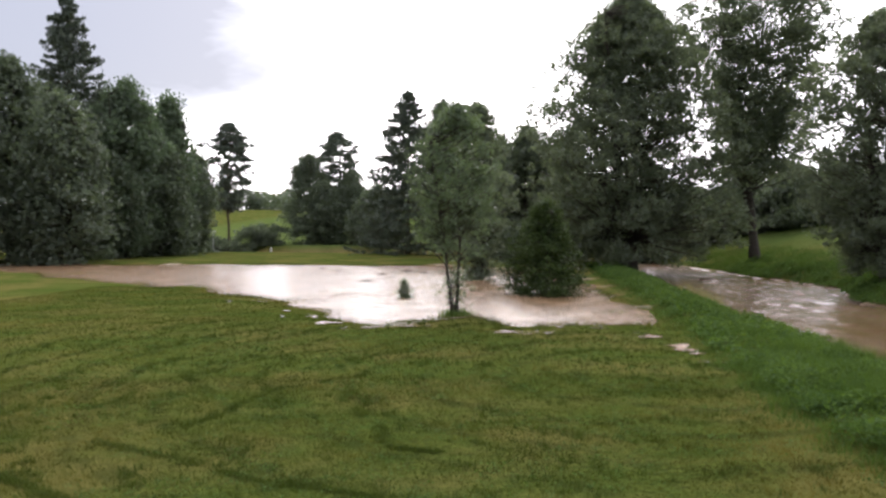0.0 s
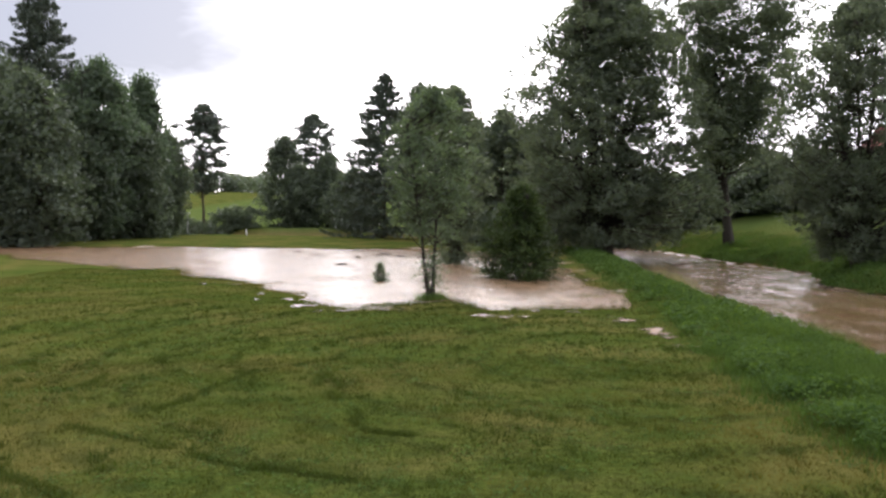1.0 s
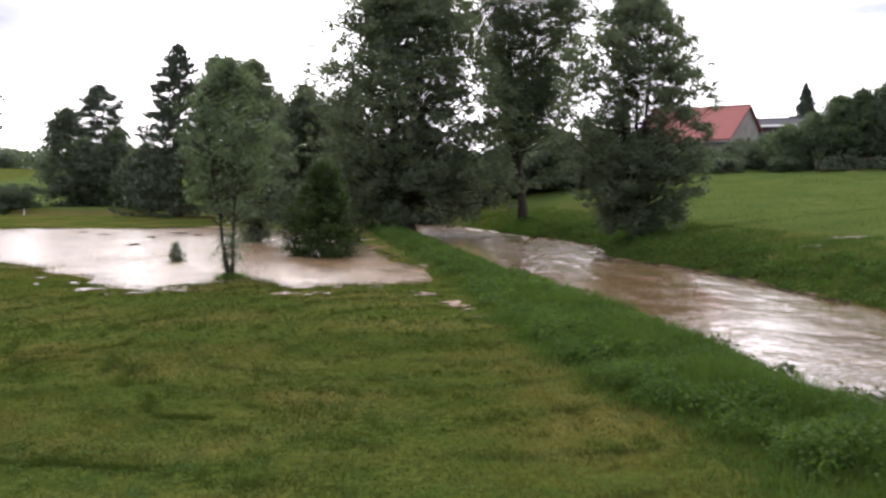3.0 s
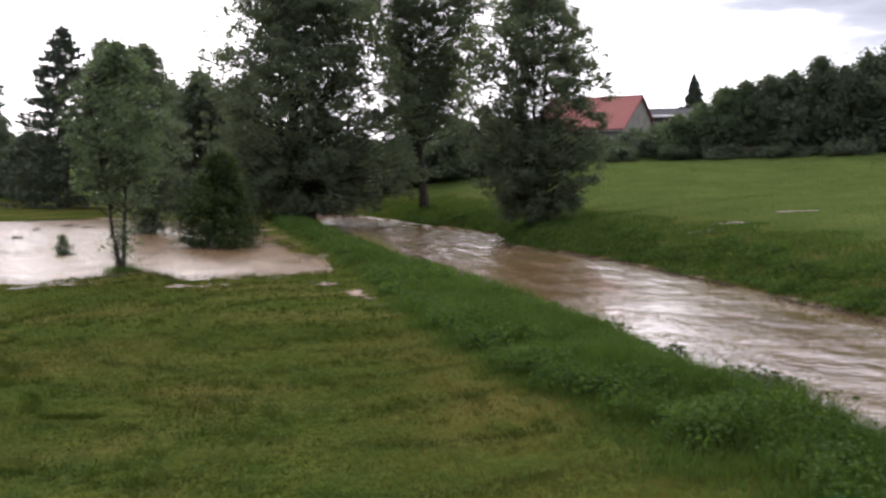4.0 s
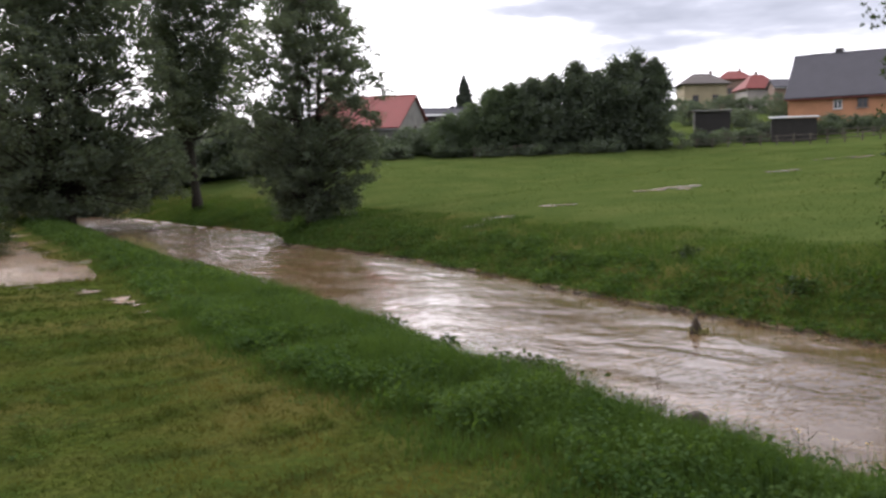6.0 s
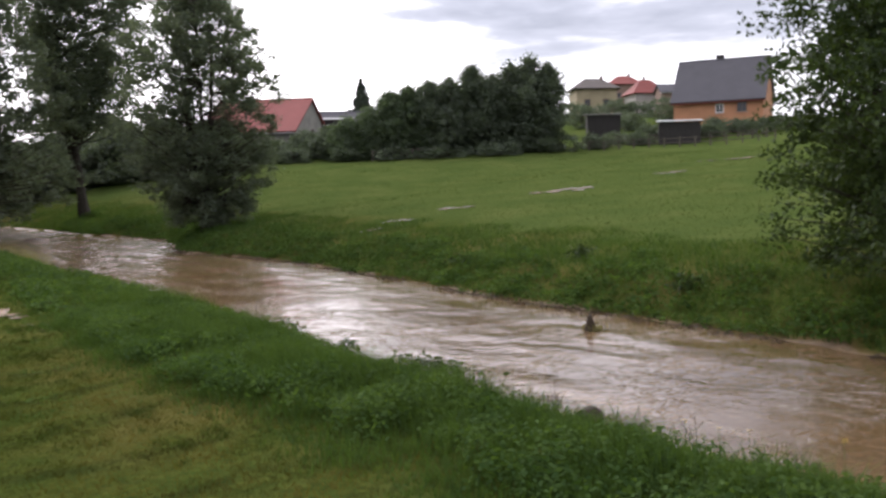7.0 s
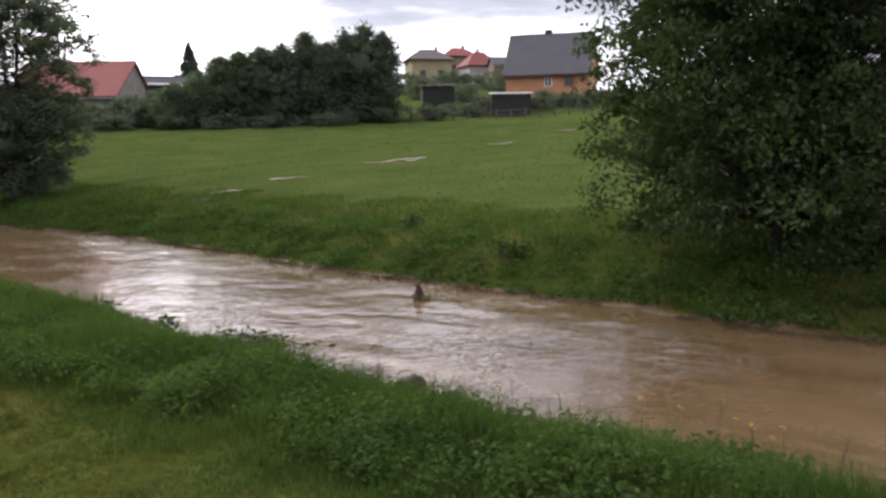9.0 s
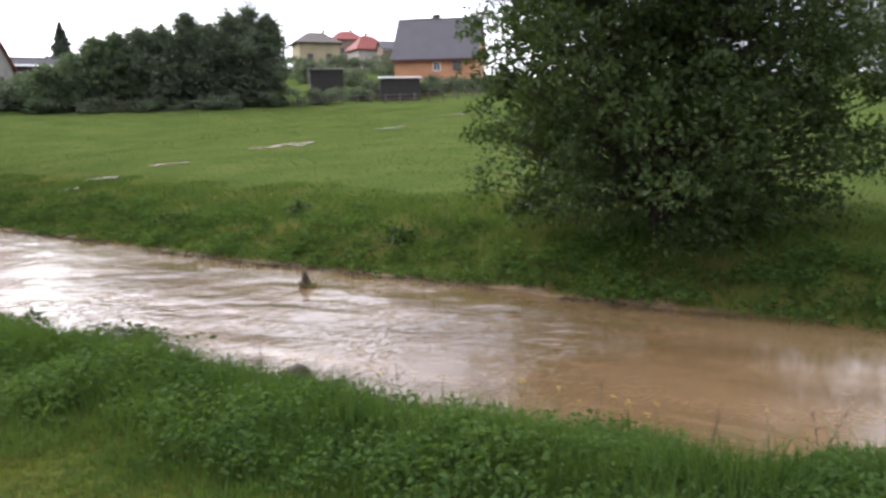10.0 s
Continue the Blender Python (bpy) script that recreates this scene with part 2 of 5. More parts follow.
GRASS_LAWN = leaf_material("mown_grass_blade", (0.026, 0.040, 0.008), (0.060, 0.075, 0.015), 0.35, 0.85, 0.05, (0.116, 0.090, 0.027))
GRASS_FIELD = leaf_material("meadow_grass_blade", (0.040, 0.064, 0.018), (0.080, 0.106, 0.030), 0.4, 0.8, 0.08, through_=(1.35, 1.4, 0.7))
GRASS_DARK = leaf_material("uncut_grass_blade", (0.024, 0.040, 0.008), (0.054, 0.074, 0.015), 0.3, 0.8, 0.08)
GRASS_SEED = leaf_material("dry_grass_stalk", (0.16, 0.15, 0.07), (0.26, 0.24, 0.12), 0.2, 0.8, 0.1)
WEED = leaf_material("weed_leaf", (0.028, 0.058, 0.017), (0.084, 0.132, 0.038), 0.4, 0.8, 0.05, through_=(1.45, 1.45, 0.6))
PETAL = plain_material("yellow_petal", (0.50, 0.36, 0.05), 0.7)
PLASTER_GREY = plain_material("grey_plaster", (0.22, 0.21, 0.19), 0.9, 0.3, 0.8)
PLASTER_ORANGE = plain_material("orange_plaster", (0.45, 0.22, 0.12), 0.9, 0.2, 0.6)
PLASTER_YELLOW = plain_material("yellow_plaster", (0.30, 0.25, 0.16), 0.9, 0.2, 0.6)
PLASTER_WHITE = plain_material("white_plaster", (0.33, 0.30, 0.28), 0.9, 0.15, 0.6)
PLASTER_BROWN = plain_material("brown_plaster", (0.22, 0.15, 0.12), 0.9, 0.25, 0.6)
ROOF_RED = roof_material("red_roof_tile", (0.21, 0.050, 0.043))
ROOF_GREY = roof_material("dark_grey_roof_tile", (0.075, 0.072, 0.085))
ROOF_BROWN = roof_material("grey_brown_roof_tile", (0.10, 0.083, 0.076))
WOOD_DARK = plain_material("dark_weathered_board", (0.026, 0.023, 0.021), 0.85, 0.35, 3.0)
WOOD_POST = plain_material("weathered_wooden_post", (0.095, 0.080, 0.062), 0.9, 0.35, 3.0)
METAL_GREY = plain_material("galvanised_metal", (0.42, 0.43, 0.44), 0.45, 0.2, 3.0, 0.8)
STONE = plain_material("wet_grey_stone", (0.042, 0.030, 0.021), 0.95, 0.5, 4.0, 0.0, 0.02)
WET_WOOD = plain_material("wet_dark_wood", (0.060, 0.043, 0.026), 0.7, 0.4, 6.0, 0.0, 0.02)
FRAME_WHITE = plain_material("white_window_frame", (0.75, 0.74, 0.72), 0.5, 0.1, 2.0)
FRAME_DARK = plain_material("dark_window_frame", (0.08, 0.05, 0.035), 0.6, 0.2, 2.0)
SOOT = plain_material("sooty_chimney_plaster", (0.07, 0.065, 0.065), 0.9, 0.3, 2.0)
GLASS = plain_material("dark_window_glass", (0.025, 0.028, 0.032), 0.06, 0.2, 0.5)
TANK = plain_material("white_plastic", (0.78, 0.78, 0.76), 0.45, 0.1, 2.0)
LAMP_GLASS = plain_material("lamp_glass", (0.75, 0.76, 0.75), 0.3, 0.1, 2.0)

# ---------------------------------------------------------------- mesh helpers


def mesh_from(name, verts, faces, mat):
    """A mesh out of an array of vertices and an array of faces with the same number of corners, or a list of such arrays."""
    me = bpy.data.meshes.new(name)
    groups = faces if isinstance(faces, list) else [faces]
    groups = [np.asarray(g, dtype=np.int64) for g in groups if len(g)]
    verts = np.asarray(verts, dtype=np.float32)
    loops = np.concatenate([g.ravel() for g in groups])
    sizes = np.concatenate([np.full(len(g), g.shape[1]) for g in groups])
    me.vertices.add(len(verts))
    me.vertices.foreach_set("co", verts.ravel())
    me.loops.add(len(loops))
    me.loops.foreach_set("vertex_index", loops.astype(np.int32))
    me.polygons.add(len(sizes))
    me.polygons.foreach_set("loop_start", np.concatenate([[0], np.cumsum(sizes)[:-1]]).astype(np.int32))
    me.update(calc_edges=True)
    me.materials.append(mat)
    return me


def smooth(me):
    me.polygons.foreach_set("use_smooth", np.ones(len(me.polygons), dtype=bool))
    return me


def part(name, data, material_, parent, label=""):
    """ONE mesh object under a thing or a part; data is a bmesh or a mesh."""
    if isinstance(data, bmesh.types.BMesh):
        me = bpy.data.meshes.new(name)
        data.to_mesh(me)
        data.free()
        me.materials.append(material_)
    else:
        me = data
    ob = new(name, me)
    ob.parent = parent
    return tagged(ob, label)


def thing(name, at, label, category, group="", turn=0.0):
    ob = new(name)
    ob.empty_display_size = 0.2
    ob.matrix_basis = pose(*at, 0, 0, turn)
    return tagged(ob, label, category, group)


def box(bm, lo, hi, bev=0.0):
    """Adds a box between two corners to bm."""
    c = [(a + b) / 2 for a, b in zip(lo, hi)]
    s = [max(b - a, 1e-4) for a, b in zip(lo, hi)]
    made = bmesh.ops.create_cube(bm, size=1, matrix=Matrix.Translation(c) @ Matrix.Diagonal((*s, 1)))
    if bev:
        edges = {e for v in made["verts"] for e in v.link_edges}
        bmesh.ops.bevel(bm, geom=list(edges), offset=bev, segments=2, profile=0.5, affect="EDGES")
    return bm


def boxed(lo, hi, bev=0.0):
    return box(bmesh.new(), lo, hi, bev)


def tubes(lines, sides=6):
    """Tapered tubes: each line is an array of points and an array of radii. Returns vertices and quads."""
    vs, fs, n0 = [], [], 0
    ang = np.arange(sides) * 2 * np.pi / sides
    for pts, rad in lines:
        pts, rad = np.asarray(pts, float), np.asarray(rad, float)
        way = np.gradient(pts, axis=0)
        way /= np.linalg.norm(way, axis=1)[:, None] + 1e-9
        ref = np.where(np.abs(way[:, 2:3]) > 0.9, [[1.0, 0, 0]], [[0, 0, 1.0]])
        a = np.cross(way, ref)
        a /= np.linalg.norm(a, axis=1)[:, None] + 1e-9
        b = np.cross(way, a)
        ring = pts[:, None] + rad[:, None, None] * (np.cos(ang)[None, :, None] * a[:, None] + np.sin(ang)[None, :, None] * b[:, None])
        vs.append(ring.reshape(-1, 3))
        i, j = np.meshgrid(np.arange(len(pts) - 1), np.arange(sides), indexing="ij")
        p, q = n0 + i * sides + j, n0 + i * sides + (j + 1) % sides
        fs.append(np.stack([p, q, q + sides, p + sides], -1).reshape(-1, 4))
        n0 += len(pts) * sides
    return np.concatenate(vs), np.concatenate(fs)


def leaves(rng, at, size, droop=0.3, slim=0.55, up=0.4):
    """A folded leaf at each point, turned at random; droop tips it down. Returns vertices and quads."""
    n = len(at)
    size = size * rng.uniform(0.65, 1.3, n)
    az = rng.uniform(0, 2 * np.pi, n)
    tip = rng.normal(-droop, 0.45, n)
    d = np.stack([np.cos(az) * np.cos(tip), np.sin(az) * np.cos(tip), np.sin(tip)], 1)
    nrm = rng.normal(0, 0.6, (n, 3)) + [0, 0, up]
    side = np.cross(d, nrm)
    side /= np.linalg.norm(side, axis=1)[:, None] + 1e-9
    fold = np.cross(side, d) * (size * 0.12)[:, None]
    l, w = size[:, None], size[:, None] * slim
    v = np.stack([at - d * l * 0.5, at + side * w * 0.5 + fold, at + d * l * 0.5, at - side * w * 0.5 + fold], 1).reshape(-1, 3)
    return v, np.arange(4 * n).reshape(-1, 4)


def blades(rng, at, height, width, lean=0.35, slim=False):
    """Grass blades: a bent, tapered strip at each point. Returns vertices and faces."""
    n = len(at)
    h = height * rng.uniform(0.55, 1.25, n)
    az = rng.uniform(0, 2 * np.pi, n)
    side = np.stack([np.cos(az), np.sin(az), np.zeros(n)], 1) * (width * rng.uniform(0.6, 1.3, n))[:, None] * 0.5
    la = rng.uniform(0, 2 * np.pi, n)
    over = np.abs(rng.normal(0, lean, n)) * h
    bend = np.stack([np.cos(la) * over, np.sin(la) * over, np.zeros(n)], 1)
    rise = np.stack([np.zeros(n), np.zeros(n), h], 1)
    mid = at + bend * 0.3 + rise * 0.55
    tip = at + bend + rise * rng.uniform(0.82, 1.0, n)[:, None]
    v = np.stack([at - side, at + side, mid - side * 0.75, mid + side * 0.75, tip], 1).reshape(-1, 3)
    if slim:
        v = np.stack([at - side, at + side, tip], 1).reshape(-1, 3)
        return v, np.arange(3 * n).reshape(-1, 3)
    b = np.arange(n)[:, None] * 5
    return v, [b + [0, 1, 3, 2], b + [2, 3, 4]]


def value_noise(x, y, cell, seed):
    """Smooth noise from 0 to 1 on a lattice of the given cell."""
    def lattice(i, j):
        h = np.sin(i * 127.1 + j * 311.7 + seed * 74.7) * 43758.5453
        return h - np.floor(h)
    x, y = x / cell, y / cell
    i, j = np.floor(x), np.floor(y)
    u, v = x - i, y - j
    u, v = u * u * (3 - 2 * u), v * v * (3 - 2 * v)
    return (lattice(i, j) * (1 - u) + lattice(i + 1, j) * u) * (1 - v) + (lattice(i, j + 1) * (1 - u) + lattice(i + 1, j + 1) * u) * v


def step(a, b, x):
    t = np.clip((x - a) / (b - a), 0, 1)
    return t * t * (3 - 2 * t)

# ---------------------------------------------------------------- the lie of the land
WATER_Z, FLOOD_Z = -0.5, -0.03


def near_edge(y):
    """x of the river's edge on the lawn's side."""
    return np.interp(y, (-60, -5, 5, 10, 16, 28, 33, 57, 69, 80, 90, 100, 108), (13, 9.3, 8.9, 9.2, 10.1, 11.1, 11.4, 14.0, 16.0, 15.0, 10.0, -6.0, -70.0))


def far_edge(y):
    """x of the river's edge on the side of the rising meadow."""
    return np.interp(y, (-60, 0, 3.5, 7.2, 12, 15.4, 18.4, 23, 31, 34, 40.2, 41.2, 44.5, 50, 57, 61, 68, 85, 92, 104, 114, 122),
                     (19.8, 16.0, 16.45, 16.9, 17.45, 17.7, 18.15, 19.1, 20.4, 20.25, 19.7, 20.1, 21.3, 23.3, 23.4, 22.8, 23.1, 22.4, 22.6, 10.0, -10.0, -70.0))


def mown_edge(y):
    """x where the mown lawn ends and the tall grass of the bank begins."""
    return np.interp(y, (-60, 12, 15, 18, 31, 45, 58, 70, 90, 100), (5.2, 5.2, 5.6, 6.0, 7.7, 8.8, 10.2, 12.0, 8.0, -8.0))


def flood_depth(x, y):
    """How far inside the flooded hollow a place lies, in metres, negative outside."""
    near = np.interp(x, (-80, -45, -32.7, -24.7, -18.9, -13.8, -9.6, -6.8, -4.9, -3.4, -2.2, -0.4, 0.9, 2.1, 4, 5.7, 6.8, 8.2), (84, 72, 62, 53.4, 47.8, 44.9, 40.0, 35.2, 31.6, 28.2, 26.2, 27.0, 29.2, 26.6, 27.2, 26.7, 26.8, 33))
    far = np.interp(x, (-80, -33, -22, -6.5, 0, 4, 9), (74, 75, 75.5, 72.5, 73, 68, 62))
    right = np.interp(y, (25, 31, 36, 44, 55, 66), (7.2, 8.2, 8.0, 8.4, 9.2, 7.0)) - x
    return np.minimum(np.minimum((y - near) * 0.8, far - y), right)


def height(x, y):
    x, y = np.asarray(x, float), np.asarray(y, float)
    rough = (value_noise(x, y, 1.3, 1) - 0.5) * 0.05 + (value_noise(x, y, 5.0, 2) - 0.5) * 0.10
    xn, xf, xb = near_edge(y), far_edge(y), mown_edge(y)
    wob = (value_noise(x, y, 1.1, 5) - 0.5) * 0.5
    # lawn side
    u = xn - x + wob
    lawn = 0.09 + rough + np.clip(y - 78, 0, 400) * 0.013
    d = flood_depth(x, y) + (value_noise(x, y, 2.6, 7) - 0.5) * 2.4
    lawn = lawn - 0.23 * step(-2.2, 3.0, d) - 0.05 * step(0.45, 0.75, value_noise(x, y, 1.6, 8)) * step(1.6, 0.4, np.abs(x - 0.05 * y - 5.2)) * step(16, 18, y) * step(27, 25, y)
    levee = step(0.6, 2.4, xn - x) * step(xn - xb + 0.4, xn - xb - 2.0, xn - x) * (0.12 + 0.10 * step(20, 35, y))
    left = np.where(u > 0, np.minimum(lawn + levee, -0.56 + u * 0.42), -0.62 + np.maximum(u, -1.5) * 0.5)
    # meadow side
    v = x - xf + wob * 0.6
    bank = -0.55 + 0.95 * step(-0.25, 2.7, v) + 0.25 * step(2.0, 7.0, v)
    slope = np.interp(y, (-20, 8, 20, 40, 70), (0.092, 0.086, 0.081, 0.092, 0.092))
    vs = x - np.where(y > 84, 24.6, xf) + wob * 0.6
    rise = slope * np.clip(vs - 2.5, 0, 82) + 0.05 * np.clip(y - 45, 0, 70) * step(0.5, 14, v) + 0.03 * np.clip(y - 80, 0, 40) * step(0, 5, v)
    out = np.hypot(x, y) - 97
    side = np.degrees(np.arctan2(x, y))
    rise = rise + np.clip(out, 0, 18) * (0.03 + 0.05 * step(38, 60, side)) + np.clip(out - 18, 0, 45) * (0.02 + 0.03 * step(38, 60, side))
    rise = rise * step(4, 15, side) + (1 - step(4, 15, side)) * np.clip(y - 100, 0, 300) * 0.012
    right = np.where(v > 0, bank + rise + rough * 1.2, -0.62 + np.maximum(-v, -1.5) * 0.0 - 0.3 * np.clip(-v, 0, 1))
    z = np.where(x - xf > (xn - x), right, left)
    # far hills, and the mound on which the camera is carried
    r = np.hypot(x, y)
    z = z + np.clip(r - 190, 0, 260) * 0.035 * step(20, -5, side) + np.clip(r - 450, 0, 700) * 0.015
    return z + 1.35 * step(4.6, 1.2, np.hypot(x - 0.2, y + 1.2))


def spread(lo, hi, fine, edge, growth=1.13):
    """Grid lines: even between lo and hi, then growing out to the edge."""
    mid = list(np.arange(lo, hi, fine))
    s, a, b = fine, [], []
    p, q = lo, hi
    while p > -edge or q < edge:
        s *= growth
        p, q = p - s, q + s
        a.append(p)
        b.append(q)
    return np.array(a[::-1] + mid + [hi] + b)


def build_ground():
    gx, gy = spread(-30, 34, 0.36, 3200), spread(-3, 92, 0.40, 3200)
    X, Y = np.meshgrid(gx, gy)
    Z = height(X, Y)
    V = np.stack([X, Y, Z], -1).reshape(-1, 3)
    i, j = np.meshgrid(np.arange(len(gy) - 1), np.arange(len(gx) - 1), indexing="ij")
    a = i * len(gx) + j
    me = smooth(mesh_from("ground", V, np.stack([a, a + 1, a + 1 + len(gx), a + len(gx)], -1).reshape(-1, 4), GROUND))
    x, y, z = V.T
    d = flood_depth(x, y)
    mud = step(-0.5, 1.5, d + (value_noise(x, y, 1.5, 11) - 0.5) * 3) * 0.95
    mud = np.maximum(mud, step(0.45, -0.25, np.minimum(near_edge(y) - x, 9) + (value_noise(x, y, 0.8, 12) - 0.5)) * (x < far_edge(y) + 0.35))
    me.attributes.new("mud", "FLOAT", "POINT").data.foreach_set("value", mud.astype(np.float32))
    field = step(4.5, 8.0, x - far_edge(y) + (value_noise(x, y, 2.2, 13) - 0.5) * 3)
    me.attributes.new("field", "FLOAT", "POINT").data.foreach_set("value", field.astype(np.float32))
    tagged(new("ground", me), "green mown meadow with wet muddy hollows and a river bed", "ground", kind="structure")


build_ground()


def sheet(x0, x1, y0, y1, cell, z, wave):
    gx, gy = np.arange(x0, x1 + cell, cell), np.arange(y0, y1 + cell, cell)
    X, Y = np.meshgrid(gx, gy)
    V = np.stack([X, Y, z + wave(X, Y)], -1).reshape(-1, 3)
    i, j = np.meshgrid(np.arange(len(gy) - 1), np.arange(len(gx) - 1), indexing="ij")
    a = i * len(gx) + j
    return V, np.stack([a, a + 1, a + 1 + len(gx), a + len(gx)], -1).reshape(-1, 4)


def pool(x, y):
    """Where the river slows into a smooth pool, from 0 to 1."""
    return step(5.5, 2.0, y + (value_noise(x, y, 1.5, 23) - 0.5) * 2.5 + (x - 13) * 0.25) * step(-4.5, -2.5, y)


def build_river():
    def wave(x, y):
        s = (value_noise(x * 1.0, y * 0.55, 0.42, 21) - 0.5) * 0.018 + (value_noise(x, y * 0.6, 0.9, 22) - 0.5) * 0.018
        choppy = step(9.0, 2.0, np.hypot((x - 14.6) * 1.1, (y - 8.0) * 0.75))
        return s * (0.5 + 1.1 * choppy + 4.2 * step(18, 40, y)) * (1 - 0.75 * pool(x, y))
    V, F = sheet(6, 27, -30, 60, 0.14, WATER_Z, wave)
    c = V[F].mean(axis=1)
    F = F[(c[:, 0] > near_edge(c[:, 1]) - 1.6) & (c[:, 0] < far_edge(c[:, 1]) + 1.6)]
    used, inv = np.unique(F, return_inverse=True)
    me = smooth(mesh_from("river", V[used], inv.reshape(-1, 4), RIVER))
    me.attributes.new("calm", "FLOAT", "POINT").data.foreach_set("value", (0.8 * pool(V[used][:, 0], V[used][:, 1]) - 0.9 * step(24, 48, V[used][:, 1])).astype(np.float32))
    tagged(new("river", me), "fast muddy brown river in flood between grassy banks", "river", kind="structure")
    V, F = sheet(-40, 27, 60, 124, 0.36, WATER_Z, lambda x, y: (value_noise(x, y * 0.6, 0.9, 22) - 0.5) * 0.15 + (value_noise(x, y, 2.4, 24) - 0.5) * 0.10)
    c = V[F].mean(axis=1)
    F = F[(c[:, 0] > near_edge(c[:, 1]) - 2.5) & (c[:, 0] < far_edge(c[:, 1]) + 2.5)]
    used, inv = np.unique(F, return_inverse=True)
    me = smooth(mesh_from("river_bend", V[used], inv.reshape(-1, 4), RIVER))
    me.attributes.new("calm", "FLOAT", "POINT").data.foreach_set("value", np.full(len(used), -0.9, dtype=np.float32))
    tagged(new("river_bend", me), "upper bend of the muddy river under trees", "river", kind="structure")


build_river()


def build_flood():
    V, F = sheet(-60, 9, 22, 80, 0.3, FLOOD_Z, lambda x, y: (value_noise(x, y, 0.7, 31) - 0.5) * 0.012)
    c = V[F].mean(axis=1)
    g = height(c[:, 0], c[:, 1])
    F = F[(g < FLOOD_Z + 0.07) & (flood_depth(c[:, 0], c[:, 1]) > -1.0)]
    used, inv = np.unique(F, return_inverse=True)
    me = smooth(mesh_from("flood_water", V[used], inv.reshape(-1, 4), FLOOD))
    tagged(new("flood_water", me), "shallow brown flood water standing on the lawn", "flood water", kind="structure")


build_flood()


def film_of_water(cx, cy, rx, ry, turn, seed, cell=0.6, cut=0.36):
    """A thin patch of water lying on the ground among the grass: vertices in the world, and quads."""
    V, F = sheet(-rx, rx, -ry, ry, cell * 0.27, 0, lambda x, y: x * 0)
    a = radians(turn)
    X, Y = cx + V[:, 0] * math.cos(a) - V[:, 1] * math.sin(a), cy + V[:, 0] * math.sin(a) + V[:, 1] * math.cos(a)
    W = np.stack([X, Y, height(X, Y) + 0.033], -1)
    c = V[F].mean(axis=1)
    inside = 1 - np.hypot(c[:, 0] / rx, c[:, 1] / ry) + (value_noise(c[:, 0], c[:, 1], cell, seed) - 0.5) * 1.3
    used, inv = np.unique(F[inside > cut], return_inverse=True)
    return W[used], inv.reshape(-1, 4)


def puddles():
    for i, (cx, cy, rx, ry, turn) in enumerate(((39.0, 32.6, 2.4, 0.5, -35), (41.5, 32.0, 1.8, 0.35, -30), (26.6, 31.6, 1.1, 0.35, -40), (31.5, 32.2, 1.6, 0.3, -40),
                                                (24.8, 30.8, 0.8, 0.3, -40), (52, 32, 2.0, 0.4, -30), (62, 33, 3.0, 0.45, -25))):
        W, F = film_of_water(cx, cy, rx, ry, turn, 40 + i, 0.6, 0.36)
        at = W.mean(axis=0)
        ob = new("puddle", smooth(mesh_from("puddle", W - at, F, FLOOD)))
        ob.location = at
        tagged(ob, "thin shining rain puddle among the meadow grass", "puddle", "puddles on the meadow")
    # broken film round the flood's edge and along the foot of the bank
    vs, fs, n = [], [], 0
    for i, (cx, cy, rx, ry, turn) in enumerate(((5.8, 23.4, 0.8, 1.9, 6), (6.0, 20.9, 0.55, 1.7, 6), (6.0, 18.3, 0.45, 1.4, 6), (2.4, 24.0, 1.6, 0.9, 0), (-4.6, 28.8, 1.5, 0.6, 35), (-3.4, 26.6, 1.7, 0.6, 38),
                                                (-2.2, 25.2, 1.7, 0.7, 30), (-5.9, 30.2, 1.3, 0.5, 30), (-0.4, 25.4, 1.7, 0.6, 15), (4.2, 25.5, 1.9, 0.6, 0), (-8.2, 34.6, 1.8, 0.6, 35))):
        W, F = film_of_water(cx, cy, rx, ry, turn, 70 + i, 0.3, 0.88)
        vs.append(W)
        fs.append(F + n)
        n += len(W)
    tagged(new("wet_film", smooth(mesh_from("wet_film", np.concatenate(vs), np.concatenate(fs), FLOOD))), "broken film of water shining through the wet lawn", "puddle", kind="stuff")


puddles()

# ---------------------------------------------------------------- trees


def envelope(h, kind):
    """Half width of a crown, from 0 to 1, at the height h from 0 (its foot) to 1 (its top)."""
    if kind == "round":
        return np.sqrt(np.clip(1 - ((h - 0.48) / 0.54) ** 2, 0.0, 1)) * 0.95 + 0.05
    if kind == "low":
        return np.interp(h, (0, 0.12, 0.35, 0.6, 0.85, 1), (0.75, 0.95, 1.0, 0.85, 0.5, 0.08))
    if kind == "high":
        return np.interp(h, (0, 0.25, 0.5, 0.75, 0.9, 1), (0.45, 0.55, 0.8, 1.0, 0.8, 0.25))
    if kind == "bushy":
        return np.interp(h, (0, 0.08, 0.3, 0.6, 0.85, 1), (0.72, 0.95, 1.0, 0.92, 0.62, 0.1))
    if kind == "cone":
        return np.interp(h, (0, 0.1, 0.4, 0.75, 1), (0.8, 1.0, 0.8, 0.45, 0.05))
    return np.interp(h, (0, 0.2, 0.5, 0.8, 1), (0.5, 0.8, 1.0, 0.75, 0.1))


